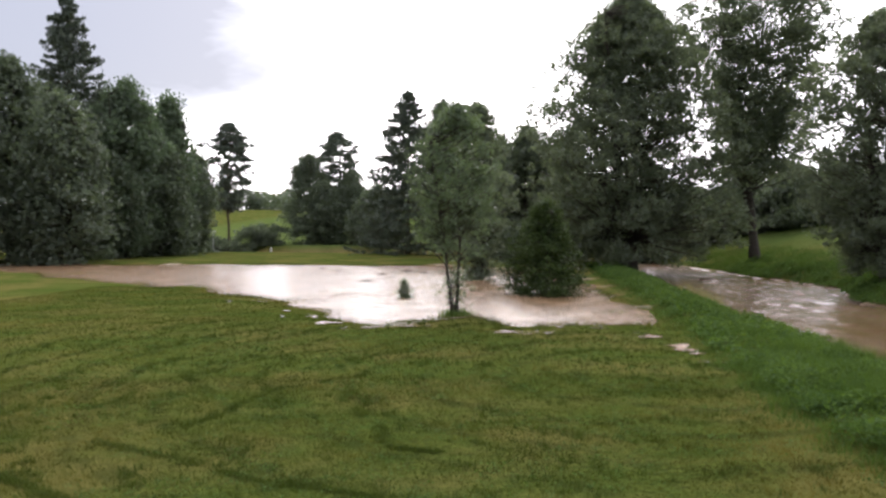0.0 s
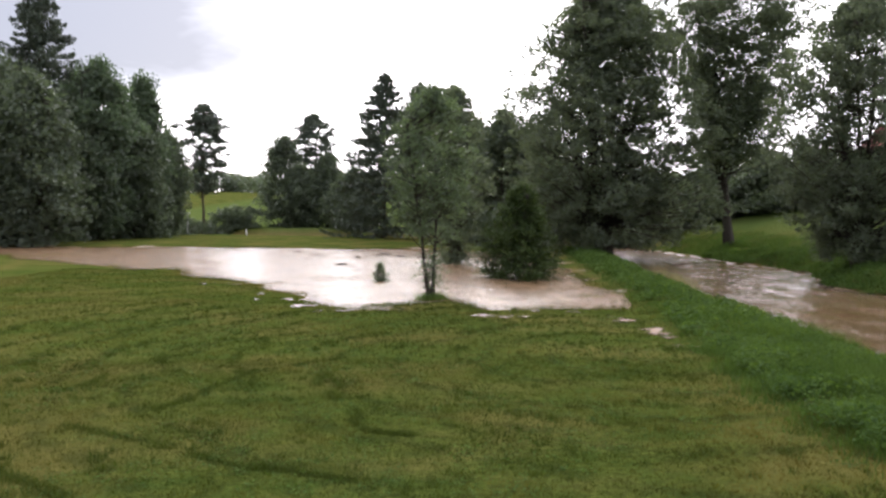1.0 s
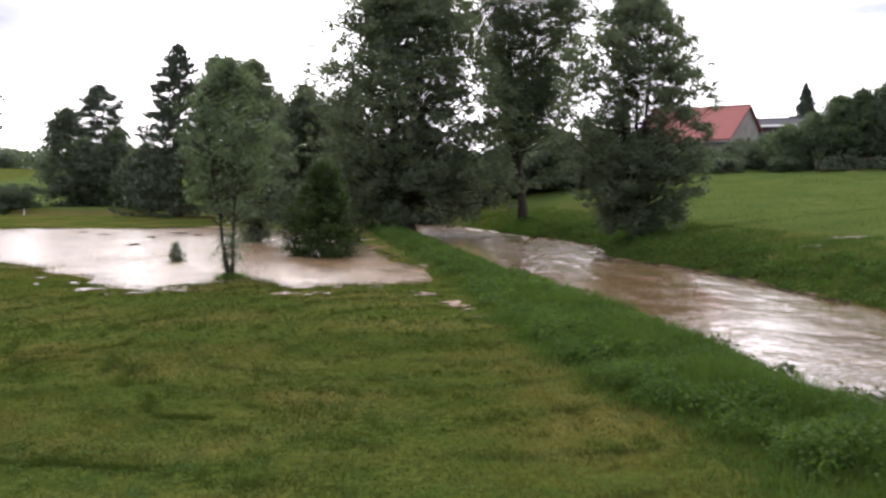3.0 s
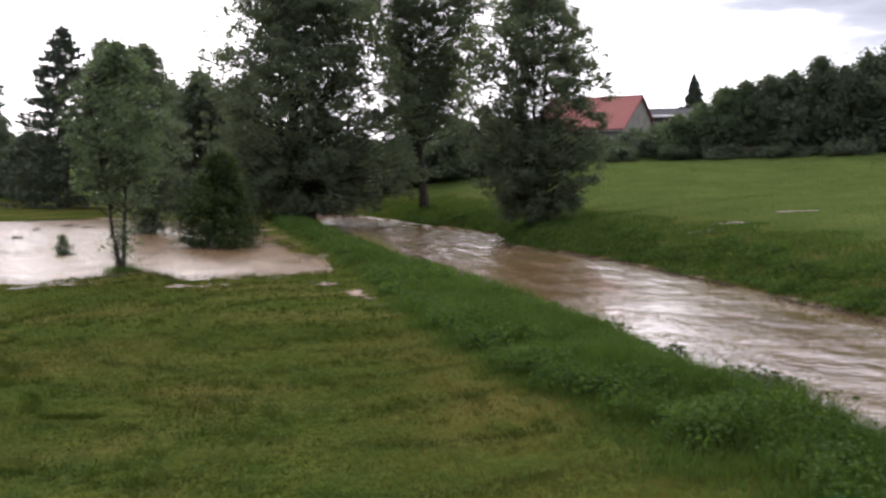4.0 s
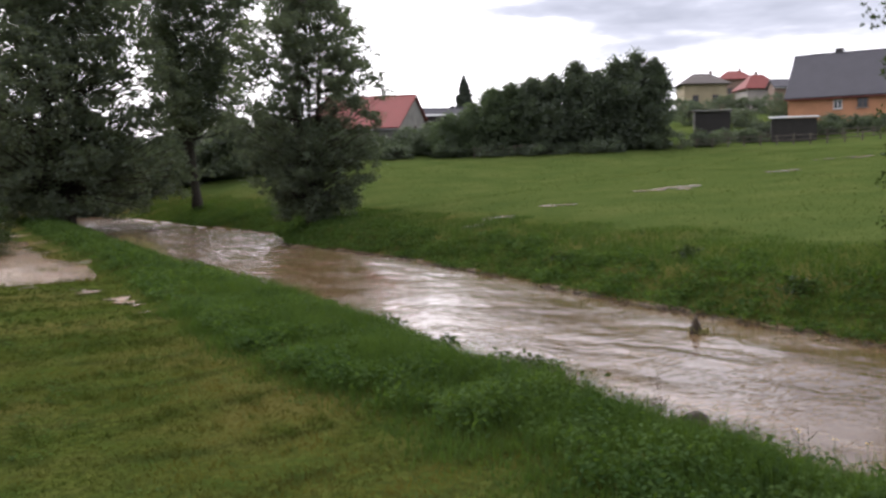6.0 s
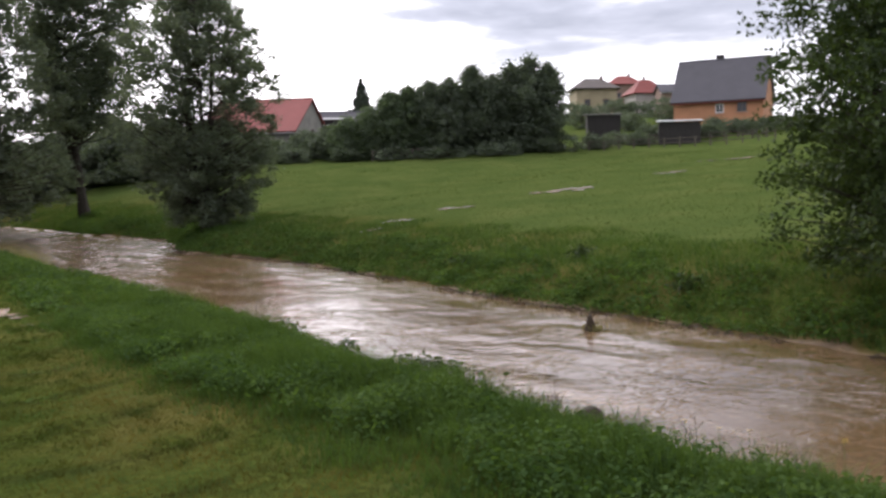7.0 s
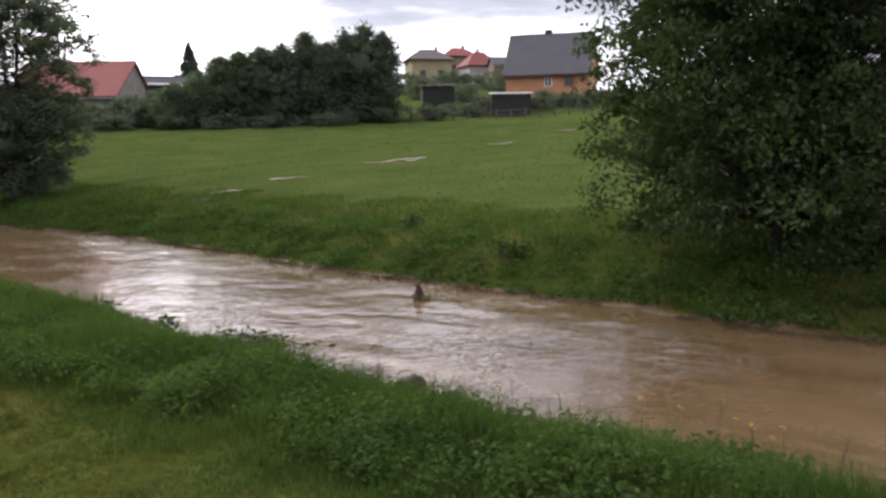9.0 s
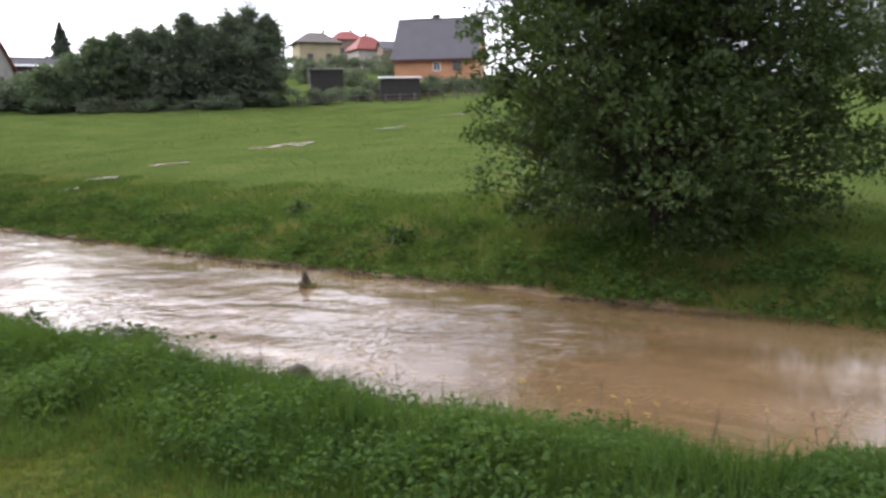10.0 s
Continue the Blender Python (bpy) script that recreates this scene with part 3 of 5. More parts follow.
def broad_tree(name, x, y, tall, wide, foot, kind, label, category, leaf_mat, seed, clumps=240, per=90, leaf=0.22, stems=1,
               trunk=0.22, puff=0.55, droop=0.35, bark=None, squash=0.65, z=None, group="", extra=(), limb=0.38, sides=6, reach=1.22, core=0.7):
    """A leafy tree: tapered stems with limbs, and a crown of leaf clumps set on the limbs. foot: where the crown begins, metres."""
    rng = np.random.default_rng(seed)
    z = float(height(x, y)) if z is None else z
    ob = thing(name, (x, y, z - 0.05), label, category, group)
    lines, tips = [], []
    heads = []
    for s in range(stems):
        az = rng.uniform(0, 6.28) + s * 6.28 / stems
        lean = (0.0 if stems == 1 else rng.uniform(0.06, 0.14)) * tall
        h = np.linspace(0, 1, 9)
        top = tall * (0.93 if s == 0 else rng.uniform(0.78, 0.9))
        pts = np.stack([np.cos(az) * lean * h ** 1.2 + np.cumsum(rng.normal(0, 0.012 * tall, 9)) * h + math.cos(az) * trunk * 0.7 * (stems > 1),
                        np.sin(az) * lean * h ** 1.2 + np.cumsum(rng.normal(0, 0.012 * tall, 9)) * h + math.sin(az) * trunk * 0.7 * (stems > 1), top * h], 1)
        rad = trunk * (1 - h * 0.93) * (1 + 0.45 * np.exp(-h * 22))
        lines.append((pts, rad))
        heads.append((pts, rad))
    # clump centres: more of them towards the outside of the crown
    c_h = rng.beta(1.15, 1.05, clumps)
    c_az = rng.uniform(0, 2 * np.pi, clumps)
    lobes = 1 + 0.22 * np.sin(c_az * 3 + seed + c_h * 5) + 0.12 * np.sin(c_az * 5 + seed * 2.3 - c_h * 9)
    c_r = envelope(c_h, kind) * wide * 0.5 * lobes * np.sqrt(rng.uniform(0.16, 1, clumps)) * rng.uniform(0.85, 1.08, clumps)
    stray = rng.uniform(0, 1, clumps) < 0.12
    c_r = np.where(stray, envelope(c_h, kind) * wide * 0.5 * rng.uniform(1.0, reach, clumps), c_r)
    centre = np.stack([np.cos(c_az) * c_r, np.sin(c_az) * c_r, foot + c_h * (tall - foot)], 1)
    centre = np.concatenate([centre, np.asarray(extra, float).reshape(-1, 3)])
    stray = np.concatenate([stray, np.ones(len(centre) - clumps, bool)])
    clumps = len(centre)
    for c in centre:
        pts, rad = heads[rng.integers(len(heads))]
        want = np.clip(c[2] - np.hypot(c[0], c[1]) * rng.uniform(0.25, 0.8), 0.12 * tall, pts[-1, 2] * 0.97)
        i = np.searchsorted(pts[:, 2], want) - 1
        f = (want - pts[i, 2]) / (pts[i + 1, 2] - pts[i, 2])
        a = pts[i] * (1 - f) + pts[i + 1] * f
        r0 = (rad[i] * (1 - f) + rad[i + 1] * f) * limb
        mid = a * 0.45 + c * 0.55 + rng.normal(0, 0.03 * wide, 3) + [0, 0, -0.02 * wide]
        q = np.linspace(0, 1, 4)[:, None]
        lines.append((a * (1 - q) ** 2 + 2 * mid * q * (1 - q) + c * q ** 2, np.linspace(max(r0, 0.02), 0.008, 4)))
    part("trunk", smooth(mesh_from("trunk", *tubes(lines, sides), bark or BARK)), None, ob)
    n = rng.poisson(np.where(stray, per * 0.45, per))
    who = np.repeat(np.arange(clumps), n)
    size = puff * rng.uniform(0.55, 1.35, clumps) * np.where(stray, 0.65, 1.0)
    off = rng.normal(0, 1, (len(who), 3))
    off *= (rng.uniform(0, 1, len(who)) ** 0.62 * 2.0 / (np.linalg.norm(off, axis=1) + 1e-6))[:, None] * np.array([1, 1, squash]) * size[who][:, None]
    at = centre[who] + off
    at[:, 2] -= 0.25 * np.hypot(off[:, 0], off[:, 1])
    at[:, 2] = np.maximum(at[:, 2], 0.12)
    # the leaves inside the crown are the larger ones
    deep = np.clip(1 - np.hypot(at[:, 0], at[:, 1]) / (0.5 * wide * envelope(np.clip((at[:, 2] - foot) / (tall - foot), 0, 1), kind)), 0, 1)
    part("crown", mesh_from("crown", *leaves(rng, at, leaf * (1 + core * deep), droop), leaf_mat), None, ob)
    return ob


def fir_tree(name, x, y, tall, wide, foot, label, category, seed, z=None, whorls=26, leaf=0.4, ragged=0.25, power=0.85):
    """A conifer: straight trunk, whorls of drooping branches and hanging sprays of needles."""
    rng = np.random.default_rng(seed)
    z = float(height(x, y)) if z is None else z
    ob = thing(name, (x, y, z - 0.05), label, category)
    h = np.linspace(0, 1, 10)
    lines = [(np.stack([0 * h, 0 * h, tall * 0.985 * h], 1), 0.014 * tall * (1 - 0.96 * h) * (1 + 0.4 * np.exp(-h * 20)))]
    at = []
    for w in range(whorls):
        f = (w + rng.uniform(-0.3, 0.3)) / whorls
        zz = foot + (tall - foot) * max(0.0, f) ** 0.92
        reach = wide * 0.5 * max(0.03, (1 - f)) ** power
        for b in range(rng.integers(8, 11)):
            az = rng.uniform(0, 6.28)
            r = reach * rng.uniform(1 - ragged * 2, 1 + ragged * 0.6)
            q = np.linspace(0, 1, 5)
            sag = -0.20 * r * np.sin(q * 2.0) + 0.10 * r * q ** 3
            pts = np.stack([np.cos(az) * r * q, np.sin(az) * r * q, zz + sag], 1)
            lines.append((pts, np.linspace(0.035, 0.008, 5)))
            n = int(26 + 80 * r / (wide * 0.5))
            s = np.sqrt(rng.uniform(0.02, 1, n))
            base = np.stack([np.interp(s, q, pts[:, a]) for a in range(3)], 1)
            base += np.stack([-np.sin(az) * rng.normal(0, 0.16 * r * (1.1 - s)), np.cos(az) * rng.normal(0, 0.16 * r * (1.1 - s)), -np.abs(rng.normal(0, 0.22, n))], 1)
            at.append(base)
    at.append(np.stack([rng.normal(0, 0.1, 70), rng.normal(0, 0.1, 70), rng.uniform(tall * 0.9, tall * 0.99, 70)], 1))
    part("trunk", smooth(mesh_from("trunk", *tubes(lines, 3), BARK_FIR)), None, ob)
    part("crown", mesh_from("crown", *leaves(rng, np.concatenate(at), leaf, 0.75, 0.34), NEEDLE), None, ob)
    return ob


def spot(bearing, dist):
    return dist * math.sin(radians(bearing)), dist * math.cos(radians(bearing))


# by the flood and the river
broad_tree("young_tree", 0.42, 29.8, 7.6, 2.9, 2.3, "oval", "slender young leafy tree standing in brown flood water", "tree", LEAF_ASH, 3,
           clumps=170, per=50, leaf=0.13, stems=2, trunk=0.075, puff=0.26, droop=0.5, z=-0.1)
broad_tree("young_tree", 2.2, 52.0, 11.0, 3.8, 0.2, "oval", "slim dark leafy tree at the flooded hollow", "tree", LEAF_ALDER, 4, clumps=150, per=70, leaf=0.2, stems=2, trunk=0.16, puff=0.42)
broad_tree("bush", 4.75, 40.0, 4.4, 3.9, 0.1, "cone", "dense dark green conical bush at the water's edge", "bush", LEAF_BUSH, 5, clumps=230, per=95, leaf=0.13, stems=3, trunk=0.07, puff=0.28, z=-0.08)
broad_tree("shrub", -1.75, 38.0, 0.95, 0.7, 0.02, "cone", "small green shrub standing in brown flood water", "shrub", LEAF_ASH, 6, clumps=26, per=45, leaf=0.08, stems=2, trunk=0.02, puff=0.09, z=-0.08)
broad_tree("alder_tree", 14.6, 66.0, 21.3, 15.0, 1.0, "low", "tall broad dark alder tree on the river bank", "tree", LEAF_ALDER, 7, clumps=1300, per=78, leaf=0.28, stems=3, trunk=0.42, puff=0.56, limb=0.16, sides=4, core=0.15)
broad_tree("alder_tree", 26.0, 69.8, 24.0, 12.6, 7.0, "high", "tall twin-stemmed alder tree on the grassy far bank", "tree", LEAF_ALDER, 8, clumps=860, per=72, leaf=0.285, stems=2, trunk=0.36, puff=0.56, limb=0.2, sides=4, core=0.0)
broad_tree("alder_tree", 23.2, 44.2, 14.2, 8.4, 0.5, "tall", "leafy alder tree leaning over the river bank", "tree", LEAF_ALDER, 9, clumps=820, per=80, leaf=0.195, stems=3, trunk=0.2, puff=0.36, limb=0.25, sides=4, core=0.1, extra=((3.9, -2.0, 8.9), (3.7, -1.9, 8.8), (3.2, -1.6, 8.6), (2.7, -1.3, 8.2)))
broad_tree("willow_bush", 19.9, 4.7, 9.2, 8.5, 0.4, "bushy", "large round bushy tree with drooping leaves beside the river", "tree", LEAF_BUSH, 10, clumps=920, per=112, leaf=0.128, stems=5, trunk=0.16, puff=0.38, droop=0.6, limb=0.2, reach=1.08, core=0.7)
# woods at the left end of the lawn
WOOD = ((-27.2, 88, 18.7, 11, 0.4, "low", LEAF_WOOD), (-24.4, 82, 15.0, 8.5, 0.3, "low", LEAF_WOOD), (-30.5, 84, 18.4, 10, 0.3, "low", LEAF_WOOD), (-20.5, 93, 18.3, 7.5, 0.8, "oval", LEAF_BIRCH),
        (-17.9, 100, 17.6, 4.6, 2.0, "oval", LEAF_BIRCH), (-22.2, 92, 14, 8, 0.3, "low", LEAF_WOOD), (-18.4, 97, 12.5, 7, 0.3, "low", LEAF_WOOD), (-16.5, 104, 11.8, 4.6, 0.3, "oval", LEAF_WOOD),
        (-25.6, 100, 18.3, 9, 0.4, "low", LEAF_WOOD), (-21.8, 103, 18.2, 8, 0.4, "low", LEAF_BIRCH), (-19.3, 105, 16.0, 7, 0.4, "low", LEAF_WOOD))
for i, (b, d, tall, wide, foot, kind, mat) in enumerate(WOOD):
    broad_tree("birch_tree" if mat is LEAF_BIRCH else "wood_tree", *spot(b, d), tall, wide, foot, kind, "tall birch with hanging twigs at the lawn's end" if mat is LEAF_BIRCH else "dark dense deciduous tree at the edge of the lawn", "tree",
               mat, 20 + i, clumps=300, per=48, leaf=0.40, stems=2, trunk=0.25, puff=0.8, core=1.2, sides=3, droop=0.7 if mat is LEAF_BIRCH else 0.35)
fir_tree("spruce_tree", *spot(-23.8, 96), 27.2, 15.0, 2.0, "very tall dark spruce rising above the wood", "tree", 31, whorls=48, leaf=0.5, ragged=0.22, power=0.62)
fir_tree("spruce_tree", *spot(-2.35, 96), 18.7, 13.5, 0.8, "dark pointed spruce behind the flooded lawn", "tree", 32, whorls=38, leaf=0.46, ragged=0.22, power=0.66)
broad_tree("pine_tree", *spot(-14.2, 118), 18.3, 7.6, 6.5, "oval", "loose-branched pine at the end of the lawn", "tree", NEEDLE, 33, clumps=150, per=90, leaf=0.32, trunk=0.22, puff=0.5, squash=0.42, bark=BARK_FIR)
broad_tree("pine_tree", *spot(-7.1, 131), 17.0, 8.0, 5.0, "oval", "broad pine with layered branches behind the lawn", "tree", NEEDLE, 34, clumps=150, per=95, leaf=0.34, trunk=0.25, puff=0.55, squash=0.42, bark=BARK_FIR)
BACK = ((-9.0, 128, 13.5, 8.5, 0.4, "low"), (-6.2, 126, 10.5, 8.0, 0.3, "low"), (-8.0, 124, 9.0, 6.5, 0.3, "low"), (-4.4, 118, 8.5, 7, 0.3, "low"), (0.0, 92, 16.5, 5.6, 0.8, "oval"), (2.2, 90, 16.0, 5.4, 0.8, "oval"), (3.9, 84, 12, 6, 0.4, "low"),
        (5.6, 78, 12.5, 6.5, 0.3, "low"), (8.0, 80, 11.5, 6.5, 0.3, "low"), (10.5, 102, 8.0, 9.0, 0.3, "low"), (13.4, 95, 7.0, 8.5, 0.1, "low"), (16.4, 94, 6.4, 8.5, 0.1, "low"), (19.4, 93, 6.2, 8.5, 0.1, "low"), (22.3, 91, 6.0, 8.5, 0.1, "low"), (25.2, 90, 5.6, 8.0, 0.1, "low"), (27.8, 92, 5.2, 8.0, 0.1, "low"))
for i, (b, d, tall, wide, foot, kind) in enumerate(BACK):
    broad_tree("wood_tree", *spot(b, d), tall, wide, foot, kind, "dark green leafy tree behind the river and lawn", "tree", LEAF_WOOD, 50 + i, clumps=200, per=46, leaf=0.38, stems=2, trunk=0.2, puff=0.72, sides=3, core=1.2)
for i, (b, d, tall, wide) in enumerate(((-16.6, 112, 3.6, 6), (-15.2, 116, 3.0, 6), (-13.8, 118, 2.6, 6), (-12.6, 120, 2.6, 6), (-11.6, 122, 3.0, 6))):
    broad_tree("shrub", *spot(b, d), tall, wide, 0.05, "round", "low dark shrub at the lawn's far end", "shrub", LEAF_WOOD, 70 + i, clumps=60, per=55, leaf=0.28, stems=3, trunk=0.06, puff=0.5, sides=3)
# the trees along the top of the meadow
HEDGE = ((29.6, 100, 3.4, 5.5), (32.0, 101, 2.4, 4.5), (34.0, 103, 3.0, 4.5), (35.6, 101, 3.4, 5.0), (36.9, 98, 4.6, 4.2), (38.4, 98, 5.6, 4.8), (39.7, 97, 7.5, 4.4), (41.0, 97, 7.8, 4.6), (42.4, 97, 8.4, 4.6), (43.7, 96, 8.6, 4.8),
         (45.2, 97, 10.1, 4.4), (46.6, 96, 8.9, 5.0), (47.8, 97, 9.8, 4.8), (49.0, 96, 10.6, 5.4), (50.3, 96, 9.7, 4.4), (40.4, 101, 6.0, 6.5), (43.0, 101, 7.2, 6.5), (46.0, 101, 8.2, 6.5), (48.6, 101, 8.6, 6.5))
for i, (b, d, tall, wide) in enumerate(HEDGE):
    broad_tree("hedge_tree", *spot(b, d), tall, wide, 0.3, "low", "dark green tree in a row along the meadow's top edge", "tree", LEAF_ASH if 36 < b < 41.5 and d < 100 else LEAF_WOOD, 80 + i, clumps=190, per=42, leaf=0.32, stems=2, trunk=0.14, puff=0.56, sides=3, core=1.3, group="trees along the meadow")
for i, (b, d, tall, wide) in enumerate(((51.0, 95, 2.0, 6.0), (54.5, 101, 1.2, 3.5), (56.2, 99, 1.3, 3.0), (57.0, 104, 1.6, 4.0), (60.4, 103, 1.5, 4.0), (62.0, 106, 1.6, 4.5), (63.6, 104, 1.7, 4.5), (60.8, 108, 1.4, 4.0), (65.5, 105, 2.0, 5.0), (55.4, 112, 2.2, 5.0), (52.4, 118, 3.0, 6.0), (58.0, 120, 2.6, 5.0), (51.8, 131, 2.8, 5.0), (53.1, 129, 2.4, 4.5), (54.6, 132, 2.8, 5.0), (56.0, 130, 2.4, 5.0), (57.3, 134, 3.0, 5.0), (55.0, 118, 1.8, 4.0), (33.2, 98, 1.6, 4.5), (37.0, 97, 1.6, 5.0), (40.0, 95, 1.3, 5.0), (53.4, 97, 1.5, 4.0), (47.0, 93, 1.4, 6.0), (43, 94, 1.3, 6.0))):
    broad_tree("shrub", *spot(b, d), tall, wide, 0.05, "round", "low dark shrub among the gardens above the meadow", "shrub", LEAF_WOOD, 95 + i, clumps=42, per=38, leaf=0.26, stems=3, trunk=0.05, puff=0.4, sides=3)
fir_tree("spruce_tree", *spot(37.8, 128), 8.8, 6.0, 1.0, "small pointed spruce among the village houses", "tree", 110, whorls=24, leaf=0.42)
for i, (b, d, tall) in enumerate(((88.8, 112, 17), (85.8, 118, 15), (91.5, 116, 18))):
    broad_tree("wood_tree", *spot(b, d), tall, 9.5, 0.5, "low", "dark tree standing beyond the meadow", "tree", LEAF_WOOD, 111 + i, clumps=200, per=50, leaf=0.36, stems=2, trunk=0.25, puff=0.75, sides=3, core=1.0)


def far_wood():
    """The wooded ridge behind the last field."""
    rng = np.random.default_rng(130)
    at = []
    for _ in range(480):
        x, y = spot(rng.uniform(-30, 36), rng.uniform(440, 500))
        z, tall = float(height(x, y)), rng.uniform(9.0, 12.5)
        p = np.clip(rng.normal(0, 1, (75, 3)), -1.9, 1.9) * [2.6, 2.6, tall * 0.26] + [x, y, z + tall * 0.4]
        at.append(p)
    ob = new("far_wood", mesh_from("far_wood", *leaves(rng, np.concatenate(at), 2.2, 0.3, 0.8), LEAF_WOOD))
    tagged(ob, "distant dark wooded ridge beyond the fields", "wood", kind="stuff")


far_wood()

# ---------------------------------------------------------------- houses


def wall_shell(w, d, h, gable, front=0.0):
    """Walls with a gable at either end of the ridge, which runs along x; the front may reach out under a longer slope."""
    bm = bmesh.new()
    y0, h0 = -d / 2 - front, h - front * gable / (d / 2)
    vs = [bm.verts.new(p) for p in ((-w / 2, y0, -2.5), (w / 2, y0, -2.5), (w / 2, d / 2, -2.5), (-w / 2, d / 2, -2.5),
                                    (-w / 2, y0, h0), (w / 2, y0, h0), (w / 2, d / 2, h), (-w / 2, d / 2, h), (-w / 2, 0, h + gable), (w / 2, 0, h + gable))]
    for f in ((0, 1, 5, 4), (2, 3, 7, 6), (1, 2, 6, 9, 5), (3, 0, 4, 8, 7), (3, 2, 1, 0)):
        bm.faces.new([vs[i] for i in f])
    return bm


def slab(points, thick):
    """A roof slope: a face with thickness."""
    bm = bmesh.new()
    f = bm.faces.new([bm.verts.new(p) for p in points])
    bm.normal_update()
    n = f.normal.copy()
    if n.z < 0:
        n = -n
    g = bmesh.ops.extrude_face_region(bm, geom=[f])
    bmesh.ops.translate(bm, vec=n * thick, verts=[v for v in g["geom"] if isinstance(v, bmesh.types.BMVert)])
    bmesh.ops.recalc_face_normals(bm, faces=bm.faces)
    return bm


def add_window(ob, at, w, h, axis, frame_mat=None):
    """A window in a wall that faces -y (axis 'y') or +-x (axis 'x'): frame, sill and pane."""
    x, y, z = at
    fr = bmesh.new()
    t = 0.09
    win = new("window")
    win.parent = ob
    if axis == "y":
        for lo, hi in (((-w / 2, -w / 2 + t), (0, h)), ((w / 2 - t, w / 2), (0, h)), ((-t / 2, t / 2), (t, h - t)), ((-w / 2 + t, w / 2 - t), (0, t)), ((-w / 2 + t, w / 2 - t), (h - t, h))):
            box(fr, (x + lo[0], y - 0.07, z + hi[0]), (x + lo[1], y + 0.05, z + hi[1]))
        pane = boxed((x - w / 2 + t, y - 0.03, z + t), (x + w / 2 - t, y + 0.02, z + h - t))
        sill = boxed((x - w / 2 - 0.1, y - 0.16, z - 0.07), (x + w / 2 + 0.1, y + 0.02, z - 0.005))
    else:
        for lo, hi in (((-w / 2, -w / 2 + t), (0, h)), ((w / 2 - t, w / 2), (0, h)), ((-t / 2, t / 2), (t, h - t)), ((-w / 2 + t, w / 2 - t), (0, t)), ((-w / 2 + t, w / 2 - t), (h - t, h))):
            box(fr, (x - 0.07, y + lo[0], z + hi[0]), (x + 0.07, y + lo[1], z + hi[1]))
        pane = boxed((x - 0.03, y - w / 2 + t, z + t), (x + 0.03, y + w / 2 - t, z + h - t))
        sill = boxed((x - 0.14, y - w / 2 - 0.1, z - 0.07), (x + 0.14, y + w / 2 + 0.1, z - 0.005))
    part("window_frame", fr, frame_mat or FRAME_DARK, win)
    part("window_sill", sill, PLASTER_WHITE, win)
    part("pane", pane, GLASS, win)


def chimney(ob, x, y, z0, z1, s=0.55, mat=None):
    bm = boxed((x - s / 2, y - s / 2, z0), (x + s / 2, y + s / 2, z1), 0.02)
    box(bm, (x - s / 2 - 0.08, y - s / 2 - 0.08, z1), (x + s / 2 + 0.08, y + s / 2 + 0.08, z1 + 0.12), 0.02)
    part("chimney", bm, mat or PLASTER_BROWN, ob)


def gable_house(label, at, turn, w, d, h, gable, wall, roof, windows=(), eave=0.5, chim=None, trim=None, front=0.0):
    """A house with a saddle roof along x; its front faces -y."""
    ob = thing("house", at, label, "house", "village houses", turn)
    part("wall", wall_shell(w, d, h, gable, front), wall, ob)
    k = gable / (d / 2)
    g = 0.35
    for s, e in ((-1, eave + front), (1, eave)):
        part("roof", slab([(-w / 2 - g, 0, h + gable + 0.02), (w / 2 + g, 0, h + gable + 0.02), (w / 2 + g, s * (d / 2 + e), h - e * k + 0.02), (-w / 2 - g, s * (d / 2 + e), h - e * k + 0.02)], 0.18), roof, ob)
        part("gutter", boxed((-w / 2 - g, s * (d / 2 + e) - 0.07, h - e * k - 0.12), (w / 2 + g, s * (d / 2 + e) + 0.07, h - e * k + 0.0), 0.03), trim or METAL_GREY, ob)
    part("ridge", boxed((-w / 2 - g, -0.14, h + gable + 0.12), (w / 2 + g, 0.14, h + gable + 0.3), 0.05), roof, ob)
    if chim:
        chimney(ob, *chim)
    for at_w, ww, hh, axis, *m in windows:
        add_window(ob, at_w, ww, hh, axis, *m)
    return ob


def hip_house(label, at, turn, w, d, h, rise, wall, roof, windows=(), chim=None):
    ob = thing("house", at, label, "house", "village houses", turn)
    part("wall", boxed((-w / 2, -d / 2, -2), (w / 2, d / 2, h)), wall, ob)
    e = 0.55
    r = max(0.3, (w - d) / 2 + 0.9)
    a, b = (-w / 2 - e, w / 2 + e), (-d / 2 - e, d / 2 + e)
    for pts in (((a[0], b[0], h), (a[1], b[0], h), (r, 0, h + rise), (-r, 0, h + rise)), ((a[1], b[1], h), (a[0], b[1], h), (-r, 0, h + rise), (r, 0, h + rise)),
                ((a[1], b[0], h), (a[1], b[1], h), (r, 0, h + rise)), ((a[0], b[1], h), (a[0], b[0], h), (-r, 0, h + rise))):
        part("roof", slab(pts, 0.16), roof, ob)
    if chim:
        chimney(ob, *chim)
    for at_w, ww, hh, axis, *m in windows:
        add_window(ob, at_w, ww, hh, axis, *m)
    return ob


def at_ground(bearing, dist, z):
    return (*spot(bearing, dist), z)


